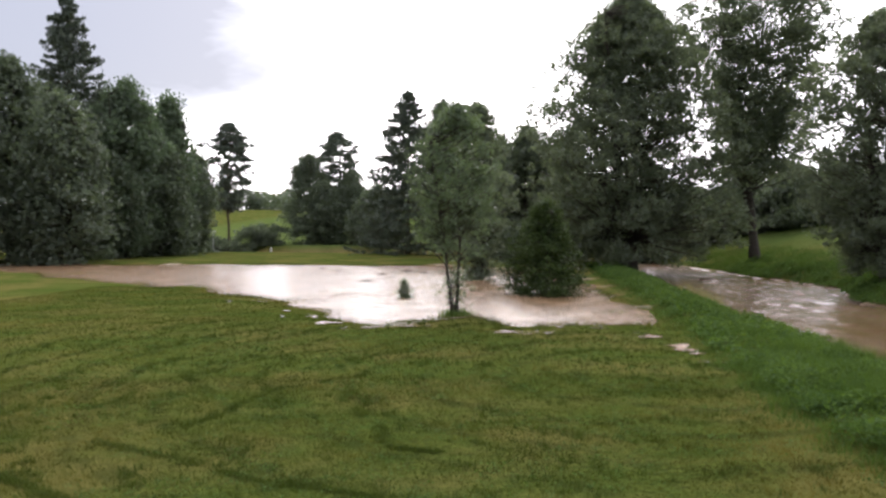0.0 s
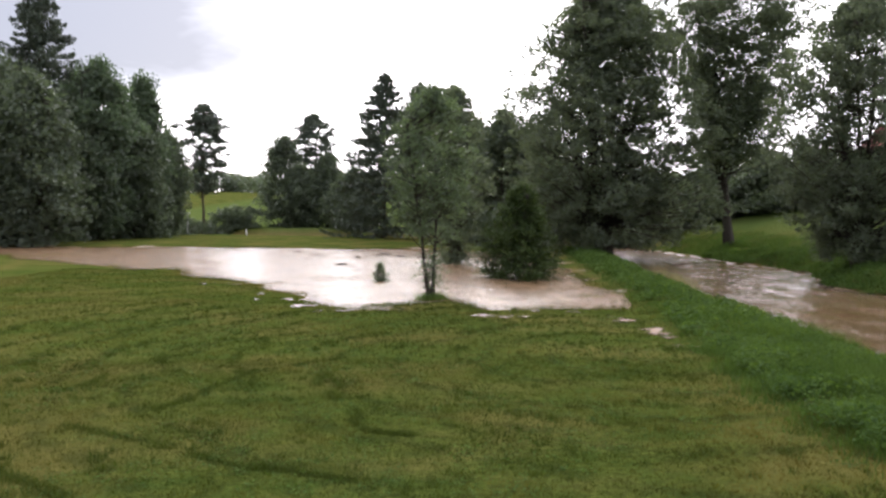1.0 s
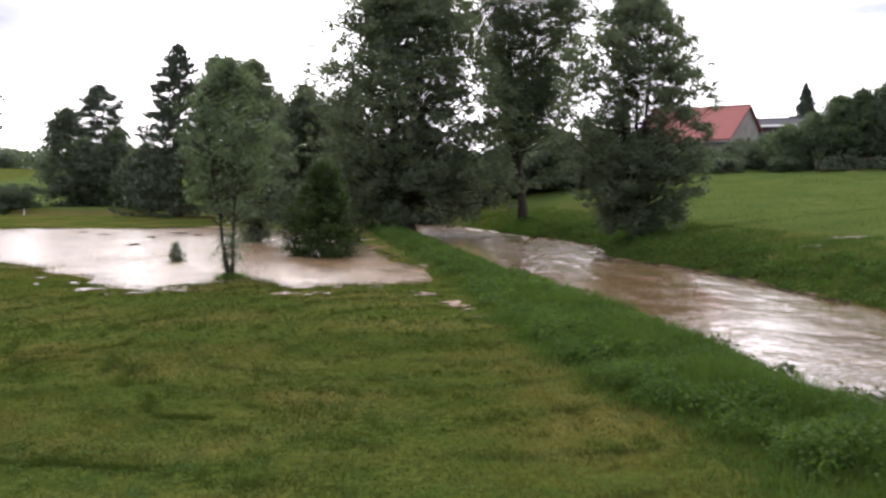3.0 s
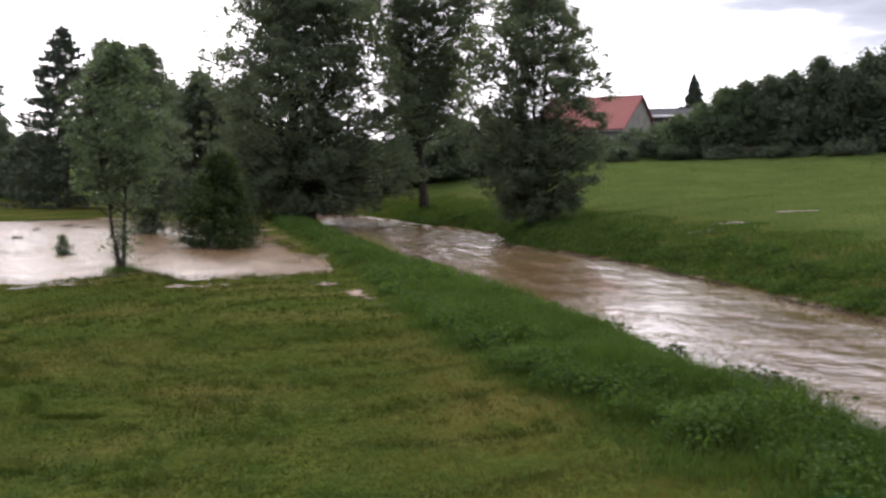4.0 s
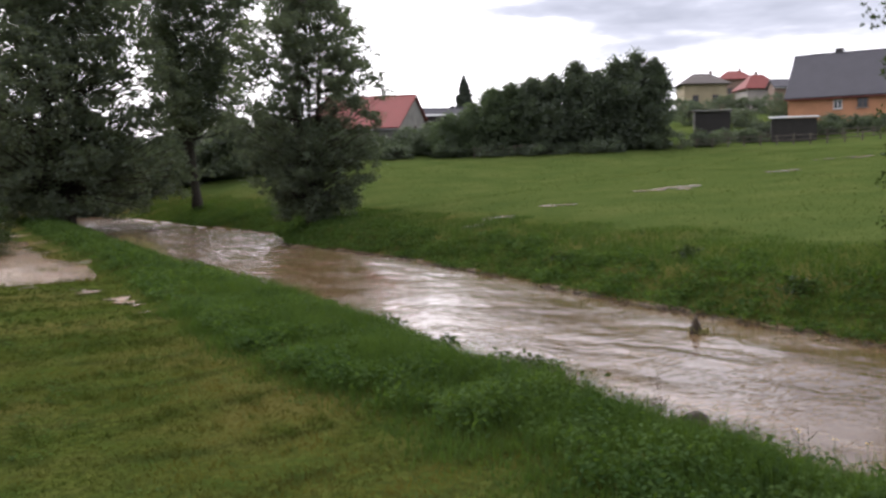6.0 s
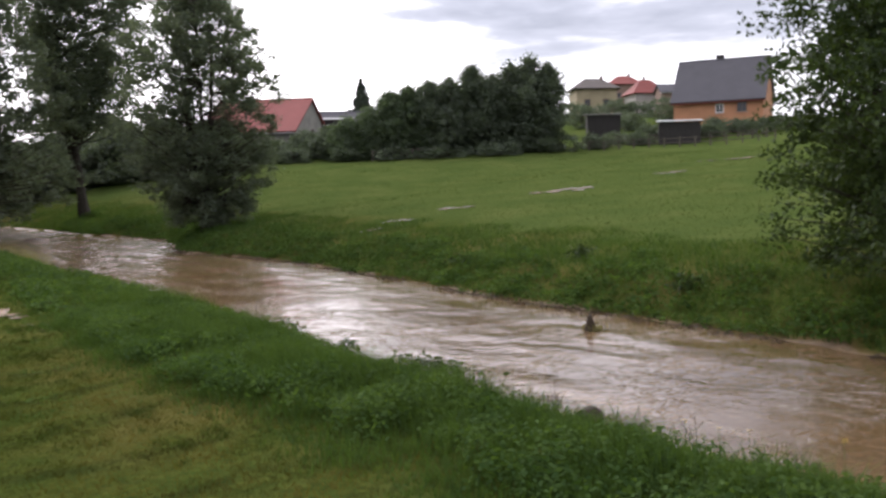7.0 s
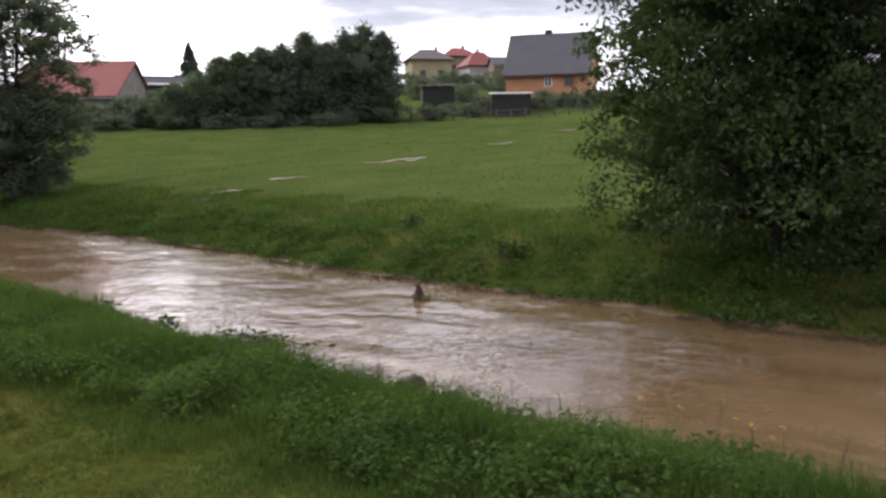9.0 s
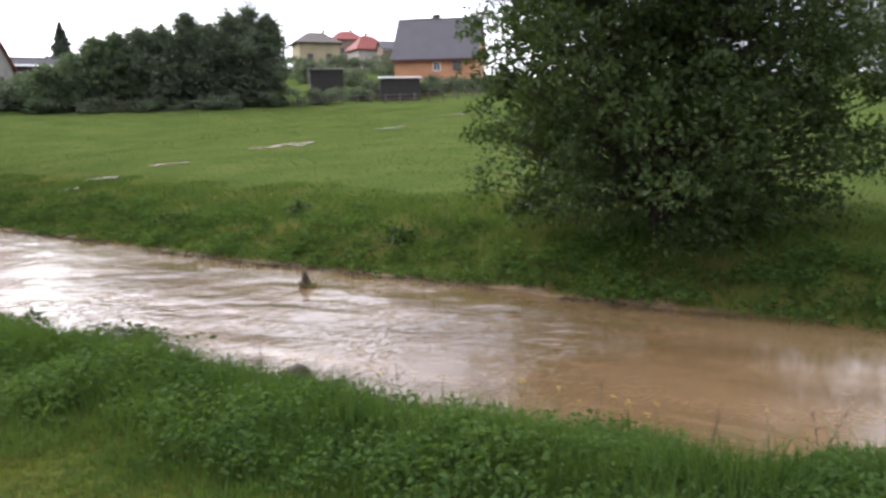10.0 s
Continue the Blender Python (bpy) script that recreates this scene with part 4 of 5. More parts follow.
gable_house("grey plastered house with a red tiled roof behind trees", at_ground(31.58, 112.9, 7.35), -52, 12.0, 8.5, 3.6, 2.6, PLASTER_GREY, ROOF_RED,
            windows=(((6.0, -3.4, 0.6), 1.0, 1.2, "x"), ((6.0, 0.4, 1.4), 0.9, 1.1, "x")), front=2.6)
low_house = gable_house("low house with a dark grey roof and a wide dormer", at_ground(36.6, 122, 6.8), -36, 12.0, 8.0, 3.0, 2.9, PLASTER_GREY, ROOF_GREY,
                        windows=(((-2.5, -4.0, 0.9), 1.2, 1.2, "y"), ((1.5, -4.0, 0.9), 1.2, 1.2, "y")))
dormer = part("dormer", boxed((-4.6, -3.6, 3.2), (1.2, -0.8, 4.7)), WOOD_DARK, low_house, "dark boarded dormer")
part("dormer_roof", slab([(-4.8, -3.9, 4.72), (1.4, -3.9, 4.72), (1.4, -0.4, 5.2), (-4.8, -0.4, 5.2)], 0.1), METAL_GREY, dormer)
hip_house("yellowish house with a grey-brown hipped roof on the hill", at_ground(53.15, 150, 13.5), -40, 6.9, 6.1, 4.3, 1.95, PLASTER_YELLOW, ROOF_BROWN,
          windows=(((-1.6, -3.05, 1.4), 1.0, 1.2, "y"), ((1.6, -3.05, 1.4), 1.0, 1.2, "y")), chim=(1.5, 0, 5.6, 6.7, 0.4))
hip_house("two-storey brown house with a bright red hipped roof", at_ground(55.1, 200, 16.0), -42, 6.8, 5.9, 7.6, 2.1, PLASTER_BROWN, ROOF_RED,
          windows=(((-1.5, -2.95, 4.6), 1.0, 1.2, "y"), ((1.5, -2.95, 4.6), 1.0, 1.2, "y"), ((-1.5, -2.95, 1.6), 1.0, 1.2, "y")), chim=(1.2, 0, 9.0, 10.3, 0.5))
hip_house("small white house with a red hipped roof on the hill", at_ground(56.5, 180, 15.1), -34, 6.4, 6.2, 4.4, 3.0, PLASTER_WHITE, ROOF_RED,
          windows=(((1.6, -3.1, 1.6), 1.1, 1.2, "y"),), chim=(-0.3, 0, 6.6, 8.0, 0.45))
gable_house("small dark grey house behind the red roofs", at_ground(57.9, 172, 15.6), -40, 3.6, 4.0, 3.6, 1.2, PLASTER_BROWN, ROOF_GREY)
gable_house("orange plastered house with a steep dark grey roof", at_ground(61.42, 116, 9.6), -71, 10.7, 9.0, 2.9, 5.0, PLASTER_ORANGE, ROOF_GREY,
            windows=(((0.25, -4.5, 1.0), 0.95, 1.15, "y", FRAME_WHITE), ((2.9, -4.5, 1.05), 1.15, 1.15, "y"), ((-5.7, 0.0, 4.2), 1.1, 1.2, "x")), chim=(-0.55, 0.3, 7.2, 8.55, 0.85, SOOT), trim=ROOF_RED)


def shed(at, turn, w, d, h, label, cover):
    ob = thing("shed", at, label, "shed", "", turn)
    part("wall", boxed((-w / 2, -d / 2, -1.6), (w / 2, d / 2, h)), WOOD_DARK, ob)
    for i in range(int(w / 0.3)):
        x = -w / 2 + 0.15 + i * 0.3
        part("board", boxed((x - 0.13, -d / 2 - 0.035, -1.4), (x + 0.13, -d / 2 - 0.003, h - 0.03)), WOOD_DARK, ob)
    part("roof", slab([(-w / 2 - 0.25, -d / 2 - 0.3, h + 0.02), (w / 2 + 0.25, -d / 2 - 0.3, h + 0.02), (w / 2 + 0.25, d / 2 + 0.3, h + 0.35), (-w / 2 - 0.25, d / 2 + 0.3, h + 0.35)], 0.1), cover, ob)
    return ob


shed(at_ground(58.7, 100, 7.1), -56, 4.5, 3.0, 1.8, "dark board shed with a pale flat roof beside the meadow", METAL_GREY)
shed(at_ground(53.85, 107, 8.7), -50, 4.0, 3.0, 1.7, "dark wooden garden shed on the slope", WOOD_DARK)


def fence(b0, b1, dist, tall, label):
    """Posts with two rails along the meadow's top."""
    n = 14
    ob = thing("fence", (*spot(b0, dist), 0.0), label, "fence")
    o = Vector(ob.location)
    pts = []
    for i in range(n):
        x, y = spot(b0 + (b1 - b0) * i / (n - 1), dist)
        z = float(height(x, y))
        pts.append(Vector((x, y, z)) - o)
        part("post", boxed((x - o.x - 0.06, y - o.y - 0.06, z - 0.3), (x - o.x + 0.06, y - o.y + 0.06, z + tall), 0.015), WOOD_POST, ob)
    for f in (0.45, 0.85):
        for p, q in zip(pts, pts[1:]):
            l = [p + Vector((0, 0, f * tall)), q + Vector((0, 0, f * tall))]
            part("rail", smooth(mesh_from("rail", *tubes([(np.array([list(l[0]), list(l[1])]), np.array([0.04, 0.04]))], 5), WOOD_POST)), None, ob)


fence(38.5, 43.5, 94.5, 1.2, "weathered wooden fence below the trees")
fence(52.0, 64.5, 94.8, 1.1, "weathered wooden garden fence along the meadow")
fence(53.0, 64.0, 99.5, 1.1, "weathered wooden fence between the gardens")


def power_cable(p, q, sag):
    """A thin overhead cable that hangs between two points."""
    s = np.linspace(0, 1, 14)[:, None]
    pts = np.array(p) * (1 - s) + np.array(q) * s
    pts[:, 2] -= sag * 4 * s[:, 0] * (1 - s[:, 0])
    o = pts[0].copy()
    ob = new("power_cable", smooth(mesh_from("power_cable", *tubes([(pts - o, np.full(14, 0.022))], 5), WOOD_DARK)))
    ob.location = o
    tagged(ob, "thin dark overhead power cable above the village", "cable", "power cables")


power_cable((*spot(50.0, 140), 20.5), (*spot(74.0, 112), 20.6), 1.0)
power_cable((*spot(50.0, 140), 19.9), (*spot(74.0, 112), 19.7), 1.0)

# ---------------------------------------------------------------- small things by the water and on the lawn
def stump():
    """The pointed top of a drowned stake with snagged grass, in the current."""
    ob = thing("stump", (15.5, 11.5, WATER_Z - 0.1), "dark broken tree stump sticking out of the river", "stump")
    rng = np.random.default_rng(200)
    bm = bmesh.new()
    bmesh.ops.create_cone(bm, segments=9, radius1=0.19, radius2=0.045, depth=0.66, cap_ends=True, matrix=Matrix.Translation((0.02, 0, 0.12)) @ pose(0, 0, 0, 6, -8, 0))
    bmesh.ops.subdivide_edges(bm, edges=bm.edges, cuts=2, use_grid_fill=True)
    for v in bm.verts:
        v.co += Vector(rng.normal(0, 0.014, 3))
    part("trunk", bm, WET_WOOD, ob)
    at = np.stack([rng.normal(0.1, 0.1, 120), rng.normal(-0.04, 0.09, 120), np.abs(rng.normal(0.11, 0.05, 120))], 1)
    part("snagged_grass", mesh_from("snagged_grass", *leaves(rng, at, 0.15, 0.5, 0.25), GRASS_SEED), None, ob, "wet dead grass caught on the stump")


stump()


def boulder(x, y, size, label, seed, z=None):
    rng = np.random.default_rng(seed)
    bm = bmesh.new()
    bmesh.ops.create_icosphere(bm, subdivisions=3, radius=1)
    k = rng.uniform(0, 10, 3)
    for v in bm.verts:
        n = noise.noise(v.co * 1.4 + Vector(k)) * 0.35 + noise.noise(v.co * 4 + Vector(k)) * 0.1
        v.co = v.co * (1 + n)
        v.co = Vector((v.co.x * size[0], v.co.y * size[1], v.co.z * size[2]))
    me = bpy.data.meshes.new("boulder")
    bm.to_mesh(me)
    bm.free()
    me.materials.append(STONE)
    ob = new("boulder", smooth(me))
    ob.location = (x, y, (float(height(x, y)) if z is None else z) + size[2] * 0.35)
    tagged(ob, label, "boulder")


boulder(9.45, 6.9, (0.24, 0.17, 0.15), "wet grey-brown stone at the river's edge", 210, -0.40)
boulder(9.5, 6.3, (0.16, 0.13, 0.10), "wet grey-brown stone at the river's edge", 211, -0.45)


def clod(x, y, s, seed):
    rng = np.random.default_rng(seed)
    n = 160
    at = np.stack([rng.normal(0, s, n), rng.normal(0, s * 0.6, n), np.abs(rng.normal(0, s * 0.25, n))], 1)
    ob = new("driftwood", mesh_from("driftwood", *leaves(rng, at, s * 0.9, 0.1, 0.3), WET_WOOD))
    ob.location = (x, y, FLOOD_Z)
    tagged(ob, "dark clump of drifted twigs in the flood water", "driftwood", kind="stuff")


for i, (x, y, s) in enumerate(((-4.55, 50.0, 0.16), (-4.2, 58.0, 0.14), (-7.6, 62, 0.14), (-1.3, 60, 0.16), (-9.5, 66, 0.14), (-2.6, 62.5, 0.2), (0.2, 58.5, 0.16))):
    clod(x, y, s, 220 + i)


def street_lamp(x, y, tall):
    z = float(height(x, y))
    ob = thing("street_lamp", (x, y, z), "slim grey street lamp with a pale head", "street lamp")
    part("pole", smooth(mesh_from("pole", *tubes([(np.array([[0, 0, -0.3], [0, 0, tall * 0.5], [0, 0, tall]]), np.array([0.09, 0.07, 0.05]))], 8), METAL_GREY)), None, ob)
    part("lamp_head", boxed((-0.32, -0.16, tall - 0.02), (0.32, 0.16, tall + 0.14), 0.05), LAMP_GLASS, ob, "pale lamp head")


street_lamp(*spot(-15.2, 109), 4.2)


def marker_post(x, y, tall):
    z = float(height(x, y))
    ob = thing("marker_post", (x, y, z), "white marker post at the lawn's far end", "post")
    part("post", boxed((-0.06, -0.06, -0.2), (0.06, 0.06, tall), 0.02), FRAME_WHITE, ob)


marker_post(*spot(-11.5, 116), 1.7)


def water_tank(x, y):
    z = float(height(x, y))
    ob = thing("water_tank", (x, y, z), "round white plastic tank in the garden", "tank")
    bm = bmesh.new()
    bmesh.ops.create_uvsphere(bm, u_segments=18, v_segments=12, radius=0.52)
    for v in bm.verts:
        v.co.z = v.co.z * 0.85 + 0.4
    part("body", bm, TANK, ob)
    part("lid", boxed((-0.2, -0.2, 0.82), (0.2, 0.2, 0.92), 0.03), TANK, ob)


water_tank(*spot(60.62, 105))


def stalks():
    """Tall dry stalks and dark leafy weeds that stand above the bank's grass along the water."""
    rng = np.random.default_rng(230)
    spots = ((9.35, 10.2), (9.6, 10.6), (9.0, 8.4), (8.9, 7.2), (8.85, 7.0), (9.0, 5.0), (8.9, 3.9), (9.05, 2.6), (9.0, 1.4), (9.1, 0.4), (9.3, 6.0))
    for x, y in spots:
        ob = thing("dry_stalk", (x, y, float(height(x, y)) - 0.03), "thin dry weed stalk on the river bank", "weed", "stalks on the bank")
        lines = []
        for _ in range(rng.integers(1, 4)):
            lean = rng.normal(0, 0.12, 2)
            h = rng.uniform(0.55, 0.95)
            q = np.linspace(0, 1, 5)
            lines.append((np.stack([lean[0] * q * q, lean[1] * q * q, h * q], 1), np.linspace(0.007, 0.004, 5)))
            for f in (0.6, 0.75, 0.88):
                a = np.array([lean[0] * f * f, lean[1] * f * f, h * f])
                d = rng.normal(0, 0.07, 3) + [0, 0, 0.05]
                lines.append((np.array([a, a + d * 0.6, a + d]), np.array([0.005, 0.004, 0.003])))
        part("stem", smooth(mesh_from("stem", *tubes(lines, 4), WET_WOOD)), None, ob)
    for x, y, s in ((10.4, 16.2, 0.5), (10.0, 15.0, 0.55), (9.6, 12.6, 0.45), (9.8, 13.6, 0.4), (9.55, 11.5, 0.35), (11.0, 20.5, 0.5)):
        ob = thing("weed", (x, y, float(height(x, y)) - 0.02), "dark leafy weed above the grass of the bank", "weed", "weeds on the bank")
        n = 70
        hh = rng.uniform(0.25, 1, n) * (s + 0.1)
        at = np.stack([rng.normal(0, 0.10, n), rng.normal(0, 0.10, n), hh], 1)
        part("stem", smooth(mesh_from("stem", *tubes([(np.array([[0, 0, 0], [0.02, 0, s * 0.6], [0.03, 0.02, s + 0.1]]), np.array([0.012, 0.009, 0.005]))], 5), BARK)), None, ob)
        part("leaf_mass", mesh_from("leaf_mass", *leaves(rng, at, 0.14, 0.5, 0.45), LEAF_BUSH), None, ob)["kind"] = "stuff"


stalks()


def flowers():
    """Buttercups over the grass at the water's edge."""
    rng = np.random.default_rng(240)
    for cx, cy, n in ((8.5, 2.6, 1), (8.2, 2.0, 3), (8.2, 0.5, 2), (7.2, 2.4, 2), (8.2, 4.0, 2), (6.9, 1.4, 2), (7.4, 4.3, 1)):
        for _ in range(n):
            x, y = cx + rng.normal(0, 0.16), cy + rng.normal(0, 0.16)
            z = float(height(x, y))
            h = rng.uniform(0.5, 0.68)
            ob = thing("buttercup", (x, y, z), "yellow flower on a thin stem in tall grass", "flower", "yellow flowers on the bank")
            part("stem", smooth(mesh_from("stem", *tubes([(np.array([[0, 0, 0], [0.01, 0.01, h * 0.5], [0.0, 0.02, h]]), np.array([0.004, 0.003, 0.003]))], 4), GRASS_TALL)), None, ob)
            m = 9
            at = np.stack([rng.normal(0, 0.014, m), 0.02 + rng.normal(0, 0.014, m), h + rng.normal(0, 0.008, m)], 1)
            part("blossom", mesh_from("blossom", *leaves(rng, at, 0.016, 0.0, 0.8), PETAL), None, ob, "yellow petals")


flowers()


def sprouts():
    """Leafy shoots round the foot of the young tree, and the grass tuft that it stands in."""
    rng = np.random.default_rng(250)
    ob = thing("foot_shoots", (0.42, 29.8, -0.1), "leafy shoots and wet grass round the young tree's foot", "shoots")
    at = np.stack([rng.normal(0.05, 0.22, 420), rng.normal(0, 0.2, 420), rng.beta(2, 1.6, 420) * 1.5 + 0.35], 1)
    lines = [(np.array([[0, 0, 0], [rng.normal(0, 0.12), rng.normal(0, 0.12), 0.7], [rng.normal(0, 0.25), rng.normal(0, 0.25), 1.6]]), np.array([0.02, 0.014, 0.006])) for _ in range(7)]
    part("stem", smooth(mesh_from("stem", *tubes(lines, 5), BARK)), None, ob)
    part("leaf_mass", mesh_from("leaf_mass", *leaves(rng, at, 0.13, 0.5, 0.5), LEAF_ASH), None, ob)["kind"] = "stuff"
    g = np.stack([rng.normal(0.05, 0.28, 500), rng.normal(0, 0.28, 500), np.zeros(500)], 1)
    part("grass_tuft", mesh_from("grass_tuft", *blades(rng, g, np.full(500, 0.38), 0.02, 0.5), GRASS_TALL), None, ob)["kind"] = "stuff"


sprouts()


def raft():
    """Twigs, reeds and leaves that the river has pushed against the bank."""
    rng = np.random.default_rng(255)
    ob = thing("driftwood_raft", (10.3, 11.0, WATER_Z + 0.01), "dark raft of drifted twigs and leaves at the bank", "driftwood")
    lines = []
    for _ in range(34):
        c = np.array([rng.normal(0, 0.16), rng.normal(0, 0.42), rng.uniform(0.0, 0.10)])
        a = rng.normal(0, 0.5) + 1.57
        d = np.array([math.cos(a), math.sin(a), rng.normal(0, 0.12)]) * rng.uniform(0.12, 0.38)
        lines.append((np.array([c - d, c + rng.normal(0, 0.015, 3), c + d]), np.array([0.010, 0.013, 0.006])))
    part("twigs", smooth(mesh_from("twigs", *tubes(lines, 5), WET_WOOD)), None, ob)["kind"] = "stuff"
    at = np.stack([rng.normal(0, 0.2, 260), rng.normal(0, 0.5, 260), rng.uniform(0.04, 0.22, 260)], 1)
    part("leaf_mass", mesh_from("leaf_mass", *leaves(rng, at, 0.13, 0.1, 0.4, 1.0), LEAF_BUSH), None, ob)["kind"] = "stuff"


raft()


def parked_car(x, y, turn):
    """A small pale car under the trees: body, glazed cabin, roof, wheels and lamps."""
    ob = thing("parked_car", (x, y, float(height(x, y)) + 0.02), "small white car parked below dark trees", "car", "", turn)

    def loft(rows):
        bm = bmesh.new()
        rings = [[bm.verts.new((px, s * w, z)) for px, z in outline] for outline, s, w in rows]
        n = len(rings[0])
        for a, b in zip(rings, rings[1:]):
            for i in range(n):
                bm.faces.new((a[i], a[(i + 1) % n], b[(i + 1) % n], b[i]))
        bm.faces.new(rings[0])
        bm.faces.new(rings[-1])
        bmesh.ops.recalc_face_normals(bm, faces=bm.faces)
        return bm

    side = ((-2.0, 0.35), (-2.02, 0.75), (-1.85, 0.92), (0.75, 0.95), (1.85, 0.80), (2.02, 0.60), (2.0, 0.32))
    inner = tuple((a * 0.985, 0.36 + (b - 0.36) * 0.96) for a, b in side)
    part("body", loft(((inner, -1, 0.84), (side, -1, 0.76), (side, 1, 0.76), (inner, 1, 0.84))), TANK, ob)
    glass = ((-1.75, 0.92), (-1.35, 1.40), (0.10, 1.42), (0.85, 0.95))
    part("cabin", loft(((glass, -1, 0.72), (glass, 1, 0.72))), GLASS, ob, "dark car windows")
    part("roof", boxed((-1.36, -0.66, 1.405), (0.12, 0.66, 1.47), 0.03), TANK, ob)
    for wx in (-1.25, 1.28):
        for wy in (-0.78, 0.78):
            bm = bmesh.new()
            bmesh.ops.create_cone(bm, segments=18, radius1=0.31, radius2=0.31, depth=0.2, cap_ends=True, matrix=pose(wx, wy, 0.3, 90, 0, 0))
            wheel = part("wheel", bm, WOOD_DARK, ob, "black tyre")
            bm = bmesh.new()
            bmesh.ops.create_cone(bm, segments=14, radius1=0.18, radius2=0.16, depth=0.23, cap_ends=True, matrix=pose(wx, wy, 0.3, 90, 0, 0))
            part("rim", bm, METAL_GREY, wheel)
    for wy in (-0.55, 0.55):
        part("headlight", boxed((1.93, wy - 0.16, 0.60), (2.04, wy + 0.16, 0.74), 0.03), LAMP_GLASS, ob)


parked_car(*spot(87.7, 99), 20)


def dry_clumps():
    """Old brown stalks that stand at the river's edge below the big tree."""
    rng = np.random.default_rng(260)
    for x, y in ((11.6, 36.4), (11.9, 38.6), (12.3, 40.8), (12.0, 42.0)):
        g = np.stack([rng.normal(0, 0.22, 160), rng.normal(0, 0.3, 160), np.zeros(160)], 1)
        ob = new("dry_reeds", mesh_from("dry_reeds", *blades(rng, g, np.full(160, 0.95), 0.02, 0.35), GRASS_SEED))
        ob.location = (x, y, float(height(x, y)) - 0.05)
        tagged(ob, "clump of dry brown reeds at the river's edge", "reeds", "reeds at the river")


dry_clumps()

# ---------------------------------------------------------------- grass
def sow(rng, n, x0, x1, y0, y1, keep):
    """n random places in a rectangle, of which those for which keep(x, y) holds remain, on the ground."""
    x, y = rng.uniform(x0, x1, n), rng.uniform(y0, y1, n)
    k = keep(x, y)
    x, y = x[k], y[k]
    return np.stack([x, y, height(x, y) - 0.01], 1)


def stuff(name, parts_, mat, label, category):
    vs, fs, n0 = [], {}, 0
    for v, f in parts_:
        for g in (f if isinstance(f, list) else [f]):
            fs.setdefault(g.shape[1], []).append(g + n0)
        vs.append(v)
        n0 += len(v)
    me = mesh_from(name, np.concatenate(vs), [np.concatenate(g) for g in fs.values()], mat)
    tagged(new(name, me), label, category, kind="stuff")


DOCKS = ((20.1, 20.2, 0.38), (20.9, 15.9, 0.40), (18.9, 11.0, 0.42))


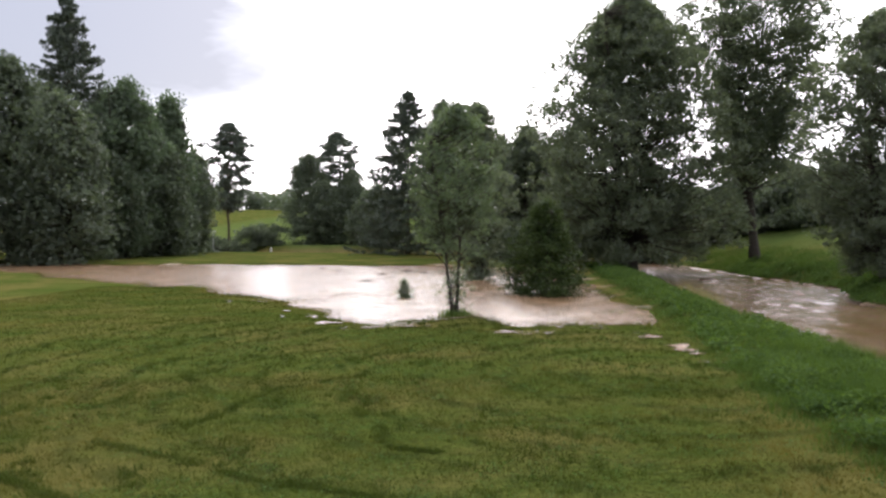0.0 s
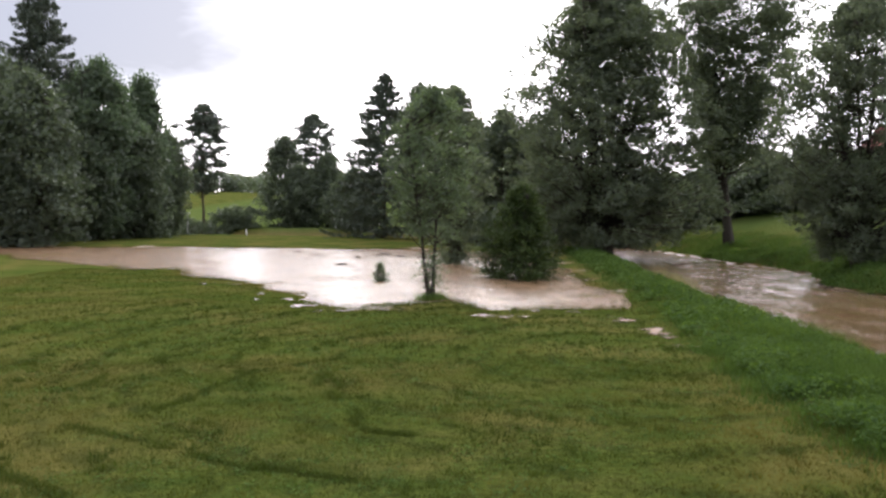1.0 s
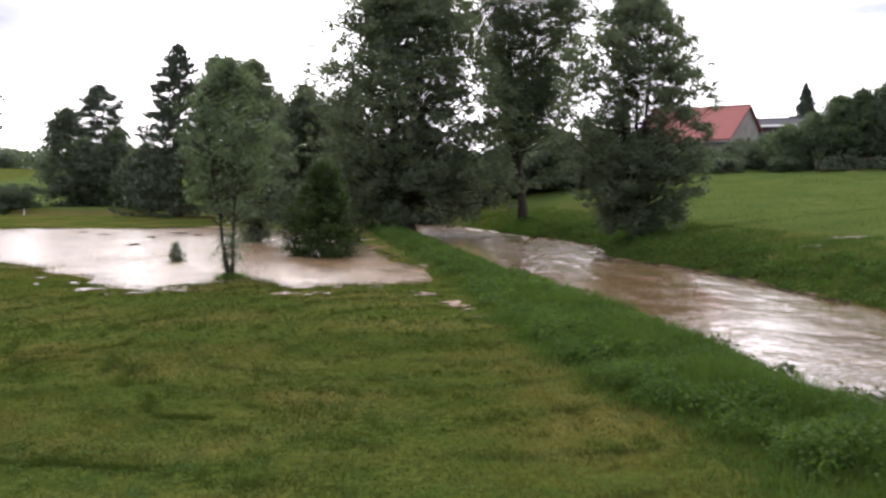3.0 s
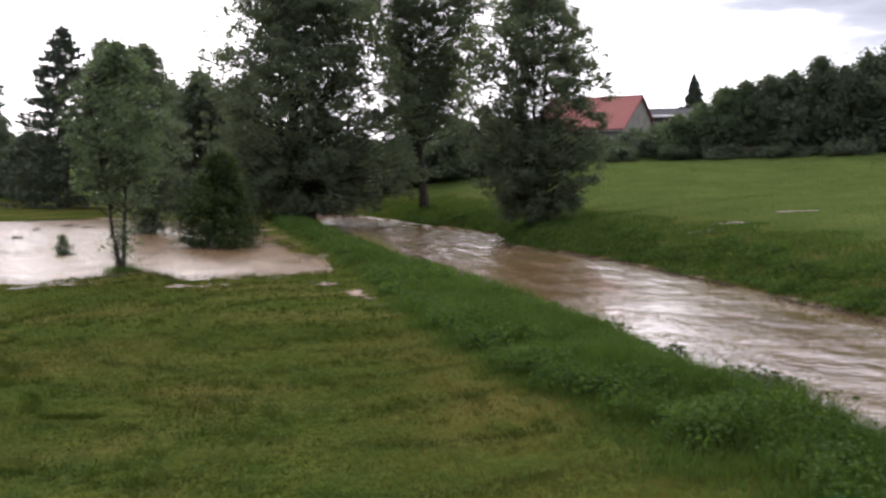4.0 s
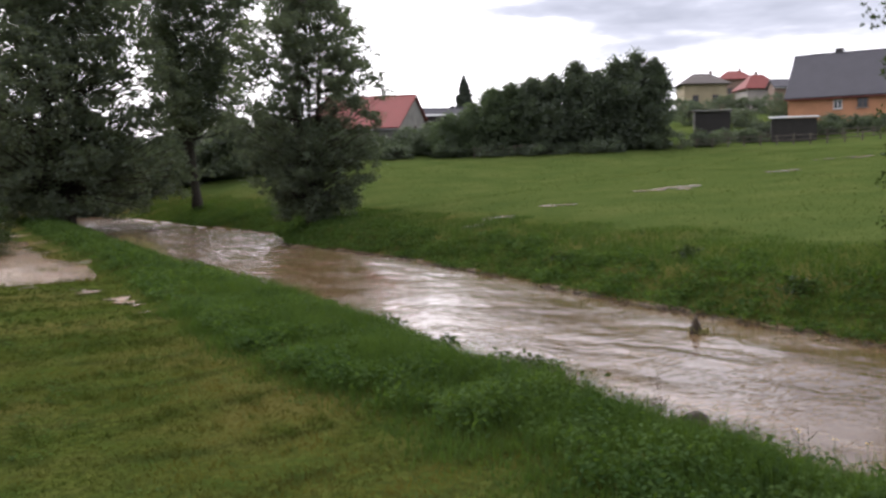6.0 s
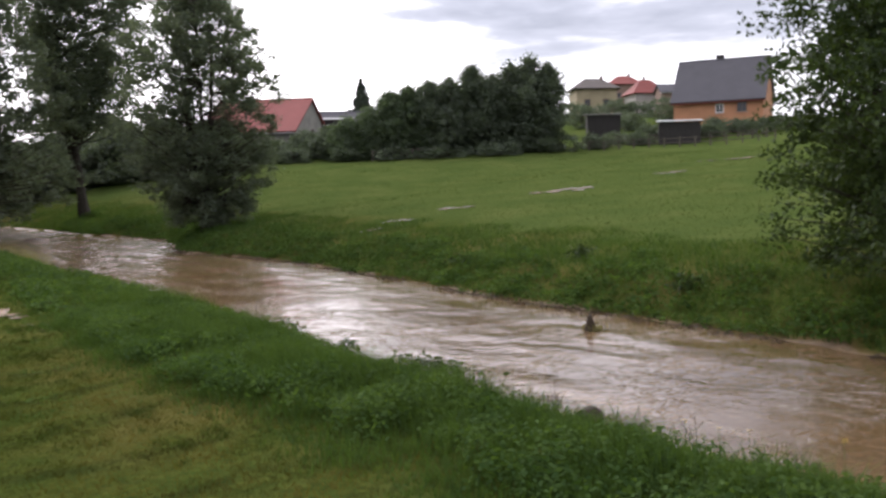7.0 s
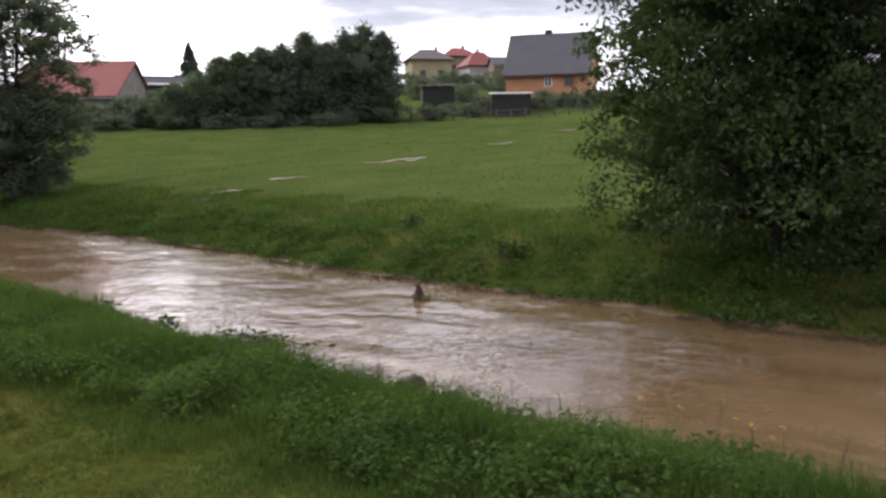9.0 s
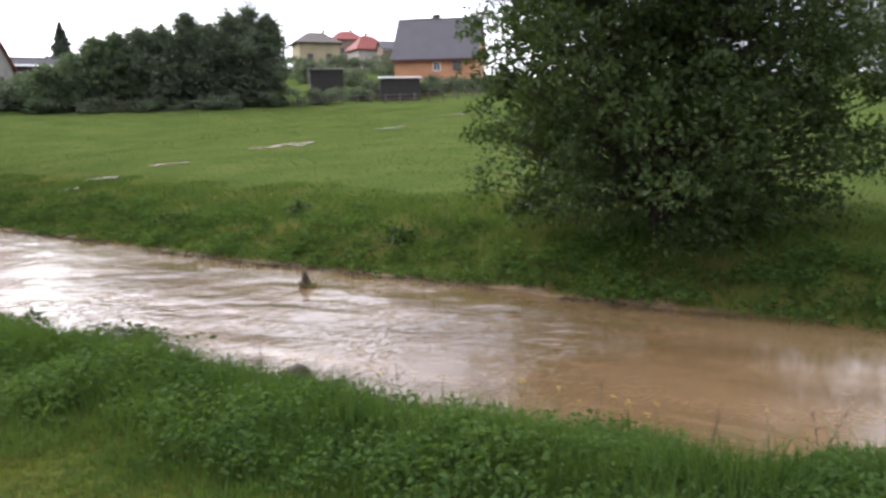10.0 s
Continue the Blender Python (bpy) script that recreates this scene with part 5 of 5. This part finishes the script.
def build_grass():
    rng = np.random.default_rng(300)
    on_bank = lambda x, y: (x > mown_edge(y) + (rng.normal(0, 0.22, len(x)) + (value_noise(x, y, 1.2, 61) - 0.5) * 0.5)) & (x < near_edge(y) + 0.05)
    clumpy = lambda x, y: rng.uniform(0, 1, len(x)) < 0.45 + 0.75 * value_noise(x + 0.4 * y, y - 0.3 * x, 0.45, 62)
    near = sow(rng, 135000, 4.5, 10.5, -3.5, 19, lambda x, y: on_bank(x, y) & clumpy(x, y))
    tall = 0.20 + 0.42 * value_noise(near[:, 0] + 0.3 * near[:, 1], near[:, 1], 0.6, 63)
    tall *= 0.28 + 0.72 * step(-0.3, 1.9, near[:, 0] - mown_edge(near[:, 1]))
    tall *= 0.6 + 0.4 * step(0.2, 1.4, near_edge(near[:, 1]) - near[:, 0])
    far = sow(rng, 90000, 5, 17, 19, 72, on_bank)
    tall2 = 0.26 + 0.25 * value_noise(far[:, 0], far[:, 1], 1.2, 63)
    tall2 *= 0.3 + 0.7 * step(-0.3, 2.0, far[:, 0] - mown_edge(far[:, 1]))
    stuff("bank_grass", [blades(rng, near, tall, 0.012, 0.55), blades(rng, far, tall2, 0.028, 0.6, True)], GRASS_TALL, "tall lush green grass along the river bank", "grass")
    # leafy weeds among it, in mounds of differing height
    def mounds(n, x0, x1, y0, y1, keep, per, wide, tall, leaf):
        c = sow(rng, n, x0, x1, y0, y1, keep)
        lift = tall * (0.45 + 0.9 * value_noise(c[:, 0], c[:, 1], 0.9, 74))
        who = np.repeat(np.arange(len(c)), per)
        r = wide * np.sqrt(rng.uniform(0, 1, len(who)))
        az = rng.uniform(0, 2 * np.pi, len(who))
        top = lift[who] * np.sqrt(np.clip(1 - (r / wide) ** 2 * 0.8, 0, 1)) * rng.uniform(0.45, 1.15, len(who))
        return leaves(rng, c[who] + np.stack([np.cos(az) * r, np.sin(az) * r, top], 1), leaf, 0.25, 0.55, 0.9)
    leafy = lambda x, y: on_bank(x, y) & (x > mown_edge(y) + 0.3) & (rng.uniform(0, 1, len(x)) < 0.12 + 0.7 * step(0.15, 0.75, value_noise(x, y, 1.1, 64)))
    stuff("bank_weeds", [mounds(7200, 5, 10.5, -3, 19, leafy, 34, 0.22, 0.36, 0.068), mounds(5200, 6, 16.5, 19, 66, leafy, 26, 0.34, 0.38, 0.13)], WEED, "bushy green weeds among the bank's grass", "weeds")
    # the other bank
    over = lambda x, y: (x > far_edge(y) + 0.3) & (x < far_edge(y) + 6.5 + (value_noise(x, y, 2.0, 65) - 0.5) * 3)
    f = sow(rng, 170000, 15, 33, -8, 80, over)
    th = (0.16 + 0.36 * value_noise(f[:, 0], f[:, 1], 0.8, 66)) * (1 - 0.55 * step(2.5, 6.5, f[:, 0] - far_edge(f[:, 1])))
    stuff("far_bank_grass", [blades(rng, f, th, 0.030, 0.75, True)], GRASS_TALL, "tall dark green grass on the far river bank", "grass")
    low = lambda x, y: (x > far_edge(y) + 0.12) & (x < far_edge(y) + 1.0 + 3.2 * value_noise(x, y, 1.4, 67))
    stuff("far_bank_weeds", [mounds(7500, 15, 28, -8, 70, low, 30, 0.34, 0.34, 0.125)], WEED, "bushy green weeds on the far river bank", "weeds")
    # single darker plants on that bank
    for x, y, s in DOCKS:
        ob = thing("weed", (x, y, float(height(x, y)) - 0.03), "dark leafy dock plant on the far bank", "weed", "weeds on the far bank")
        n = 90
        at = np.stack([rng.normal(0, 0.2, n), rng.normal(0, 0.2, n), rng.uniform(0.15, 1, n) * s], 1)
        part("stem", smooth(mesh_from("stem", *tubes([(np.array([[0, 0, 0], [0.02, 0, s * 0.6], [0.03, 0.02, s]]), np.array([0.014, 0.010, 0.005]))], 5), BARK)), None, ob)
        part("leaf_mass", mesh_from("leaf_mass", *leaves(rng, at, 0.2, 0.5, 0.45), LEAF_BUSH), None, ob)["kind"] = "stuff"
    # meadow beyond
    f = sow(rng, 110000, 20, 75, -10, 75, lambda x, y: x > far_edge(y) + 4)
    stuff("meadow_grass", [blades(rng, f, np.full(len(f), 0.10), 0.035, 0.6, True)], GRASS_FIELD, "short meadow grass on the rising slope", "grass")
    # the mown lawn
    dry = lambda x, y: (x < mown_edge(y) + 1.2) & (height(x, y) > FLOOD_Z + 0.01)
    f = sow(rng, 230000, -9, 7, 4.5, 17, lambda x, y: dry(x, y) & (np.abs(x) < 0.62 * y + 3))
    g = sow(rng, 120000, -18, 8, 17, 44, dry)
    stuff("lawn_grass", [blades(rng, f, 0.035 + 0.04 * value_noise(f[:, 0], f[:, 1], 0.4, 68), 0.012, 0.8, True), blades(rng, g, np.full(len(g), 0.07), 0.026, 0.8, True)], GRASS_LAWN, "short mown grass of the lawn", "grass")
    rows = lambda x, y: np.sin(np.hypot(x - 5.0, y - 17.0) * 4.4 + value_noise(x, y, 2.5, 75) * 5) > 0.72
    c = sow(rng, 9000, -10, 7.5, 5, 28, lambda x, y: dry(x, y) & (value_noise(x, y, 1.4, 72) > 0.42) & ((rng.uniform(0, 1, len(x)) < 0.12) | rows(x, y)))
    who = np.repeat(np.arange(len(c)), 16)
    at = c[who] + np.stack([rng.normal(0, 0.05, len(who)), rng.normal(0, 0.05, len(who)), np.zeros(len(who))], 1)
    stuff("lawn_tufts", [blades(rng, at, np.full(len(at), 0.11), 0.013, 0.7, True)], GRASS_DARK, "darker grass tufts missed by the mower", "grass")
    # taller grass left standing between the mower's rounds
    rounds = (((-4.9, 11.8), (-3.5, 10.9), (-2.1, 9.9), (-0.7, 9.2)), ((-6.1, 12.8), (-5.8, 14.0), (-5.3, 16.7), (-4.0, 19.2), (-2.5, 20.9)),
              ((-1.8, 15.3), (-1.4, 13.3), (-0.6, 11.4), (0.0, 11.2)), ((-5.4, 10.2), (-4.7, 9.7), (-3.4, 8.6)), ((-4.0, 12.5), (-3.6, 13.7), (-2.8, 15.6), (-1.6, 17.2)))
    rows_ = []
    for line in rounds:
        p = np.array(line)
        q = rng.uniform(0, len(p) - 1, 560)
        x, y = np.interp(q, np.arange(len(p)), p[:, 0]), np.interp(q, np.arange(len(p)), p[:, 1])
        keep = value_noise(x, y, 0.5, 76) > 0.30
        x, y = x[keep], y[keep]
        who = np.repeat(np.arange(len(x)), 4)
        x, y = x[who] + rng.normal(0, 0.06, len(who)) + (value_noise(x, y, 0.9, 77)[who] - 0.5) * 0.4, y[who] + rng.normal(0, 0.06, len(who))
        rows_.append(np.stack([x, y, height(x, y) - 0.01], 1))
    at = np.concatenate(rows_)
    stuff("mower_rows", [blades(rng, at, np.full(len(at), 0.08), 0.012, 0.8, True)], GRASS_DARK, "dark strips of grass left between mower rounds", "grass")
    # drift at the waterline of the far bank
    y = rng.uniform(-6, 44, 2600)
    x = far_edge(y) + rng.normal(-0.02, 0.2, 2600) + (value_noise(y * 0, y, 1.1, 5) - 0.5) * 0.2
    keep = value_noise(x * 0, y, 1.7, 73) > 0.35
    at = np.stack([x, y, np.maximum(height(x, y), WATER_Z) + rng.uniform(0.0, 0.07, 2600)], 1)[keep]
    stuff("drift_line", [leaves(rng, at, 0.13, 0.05, 0.25, 0.8)], WET_WOOD, "dark drifted twigs and mud along the waterline", "drift")
    # tufts that stand out of the shallow flood along its edge
    def edge(x, y):
        z = height(x, y)
        return (z > FLOOD_Z - 0.10) & (z < FLOOD_Z + 0.03) & (flood_depth(x, y) > -4) & (x < mown_edge(y)) & (value_noise(x, y * 2.2, 0.9, 71) > 0.46)
    f = sow(rng, 260000, -30, 8, 23, 76, edge)
    stuff("flooded_grass", [blades(rng, f, np.full(len(f), 0.14), 0.026, 0.8, True)], GRASS_LAWN, "wet grass standing out of shallow flood water", "grass")
    c = sow(rng, 6500, -9, 7.5, 5, 24, lambda x, y: dry(x, y) & (value_noise(x, y, 0.8, 69) > 0.5))
    who = np.repeat(np.arange(len(c)), 8)
    at = c[who] + np.stack([rng.normal(0, 0.06, len(who)), rng.normal(0, 0.06, len(who)), rng.uniform(0.02, 0.06, len(who))], 1)
    stuff("clover", [leaves(rng, at, 0.03, 0.0, 0.8, 1.5)], WEED, "low clover and plantain in the lawn", "clover")


build_grass()
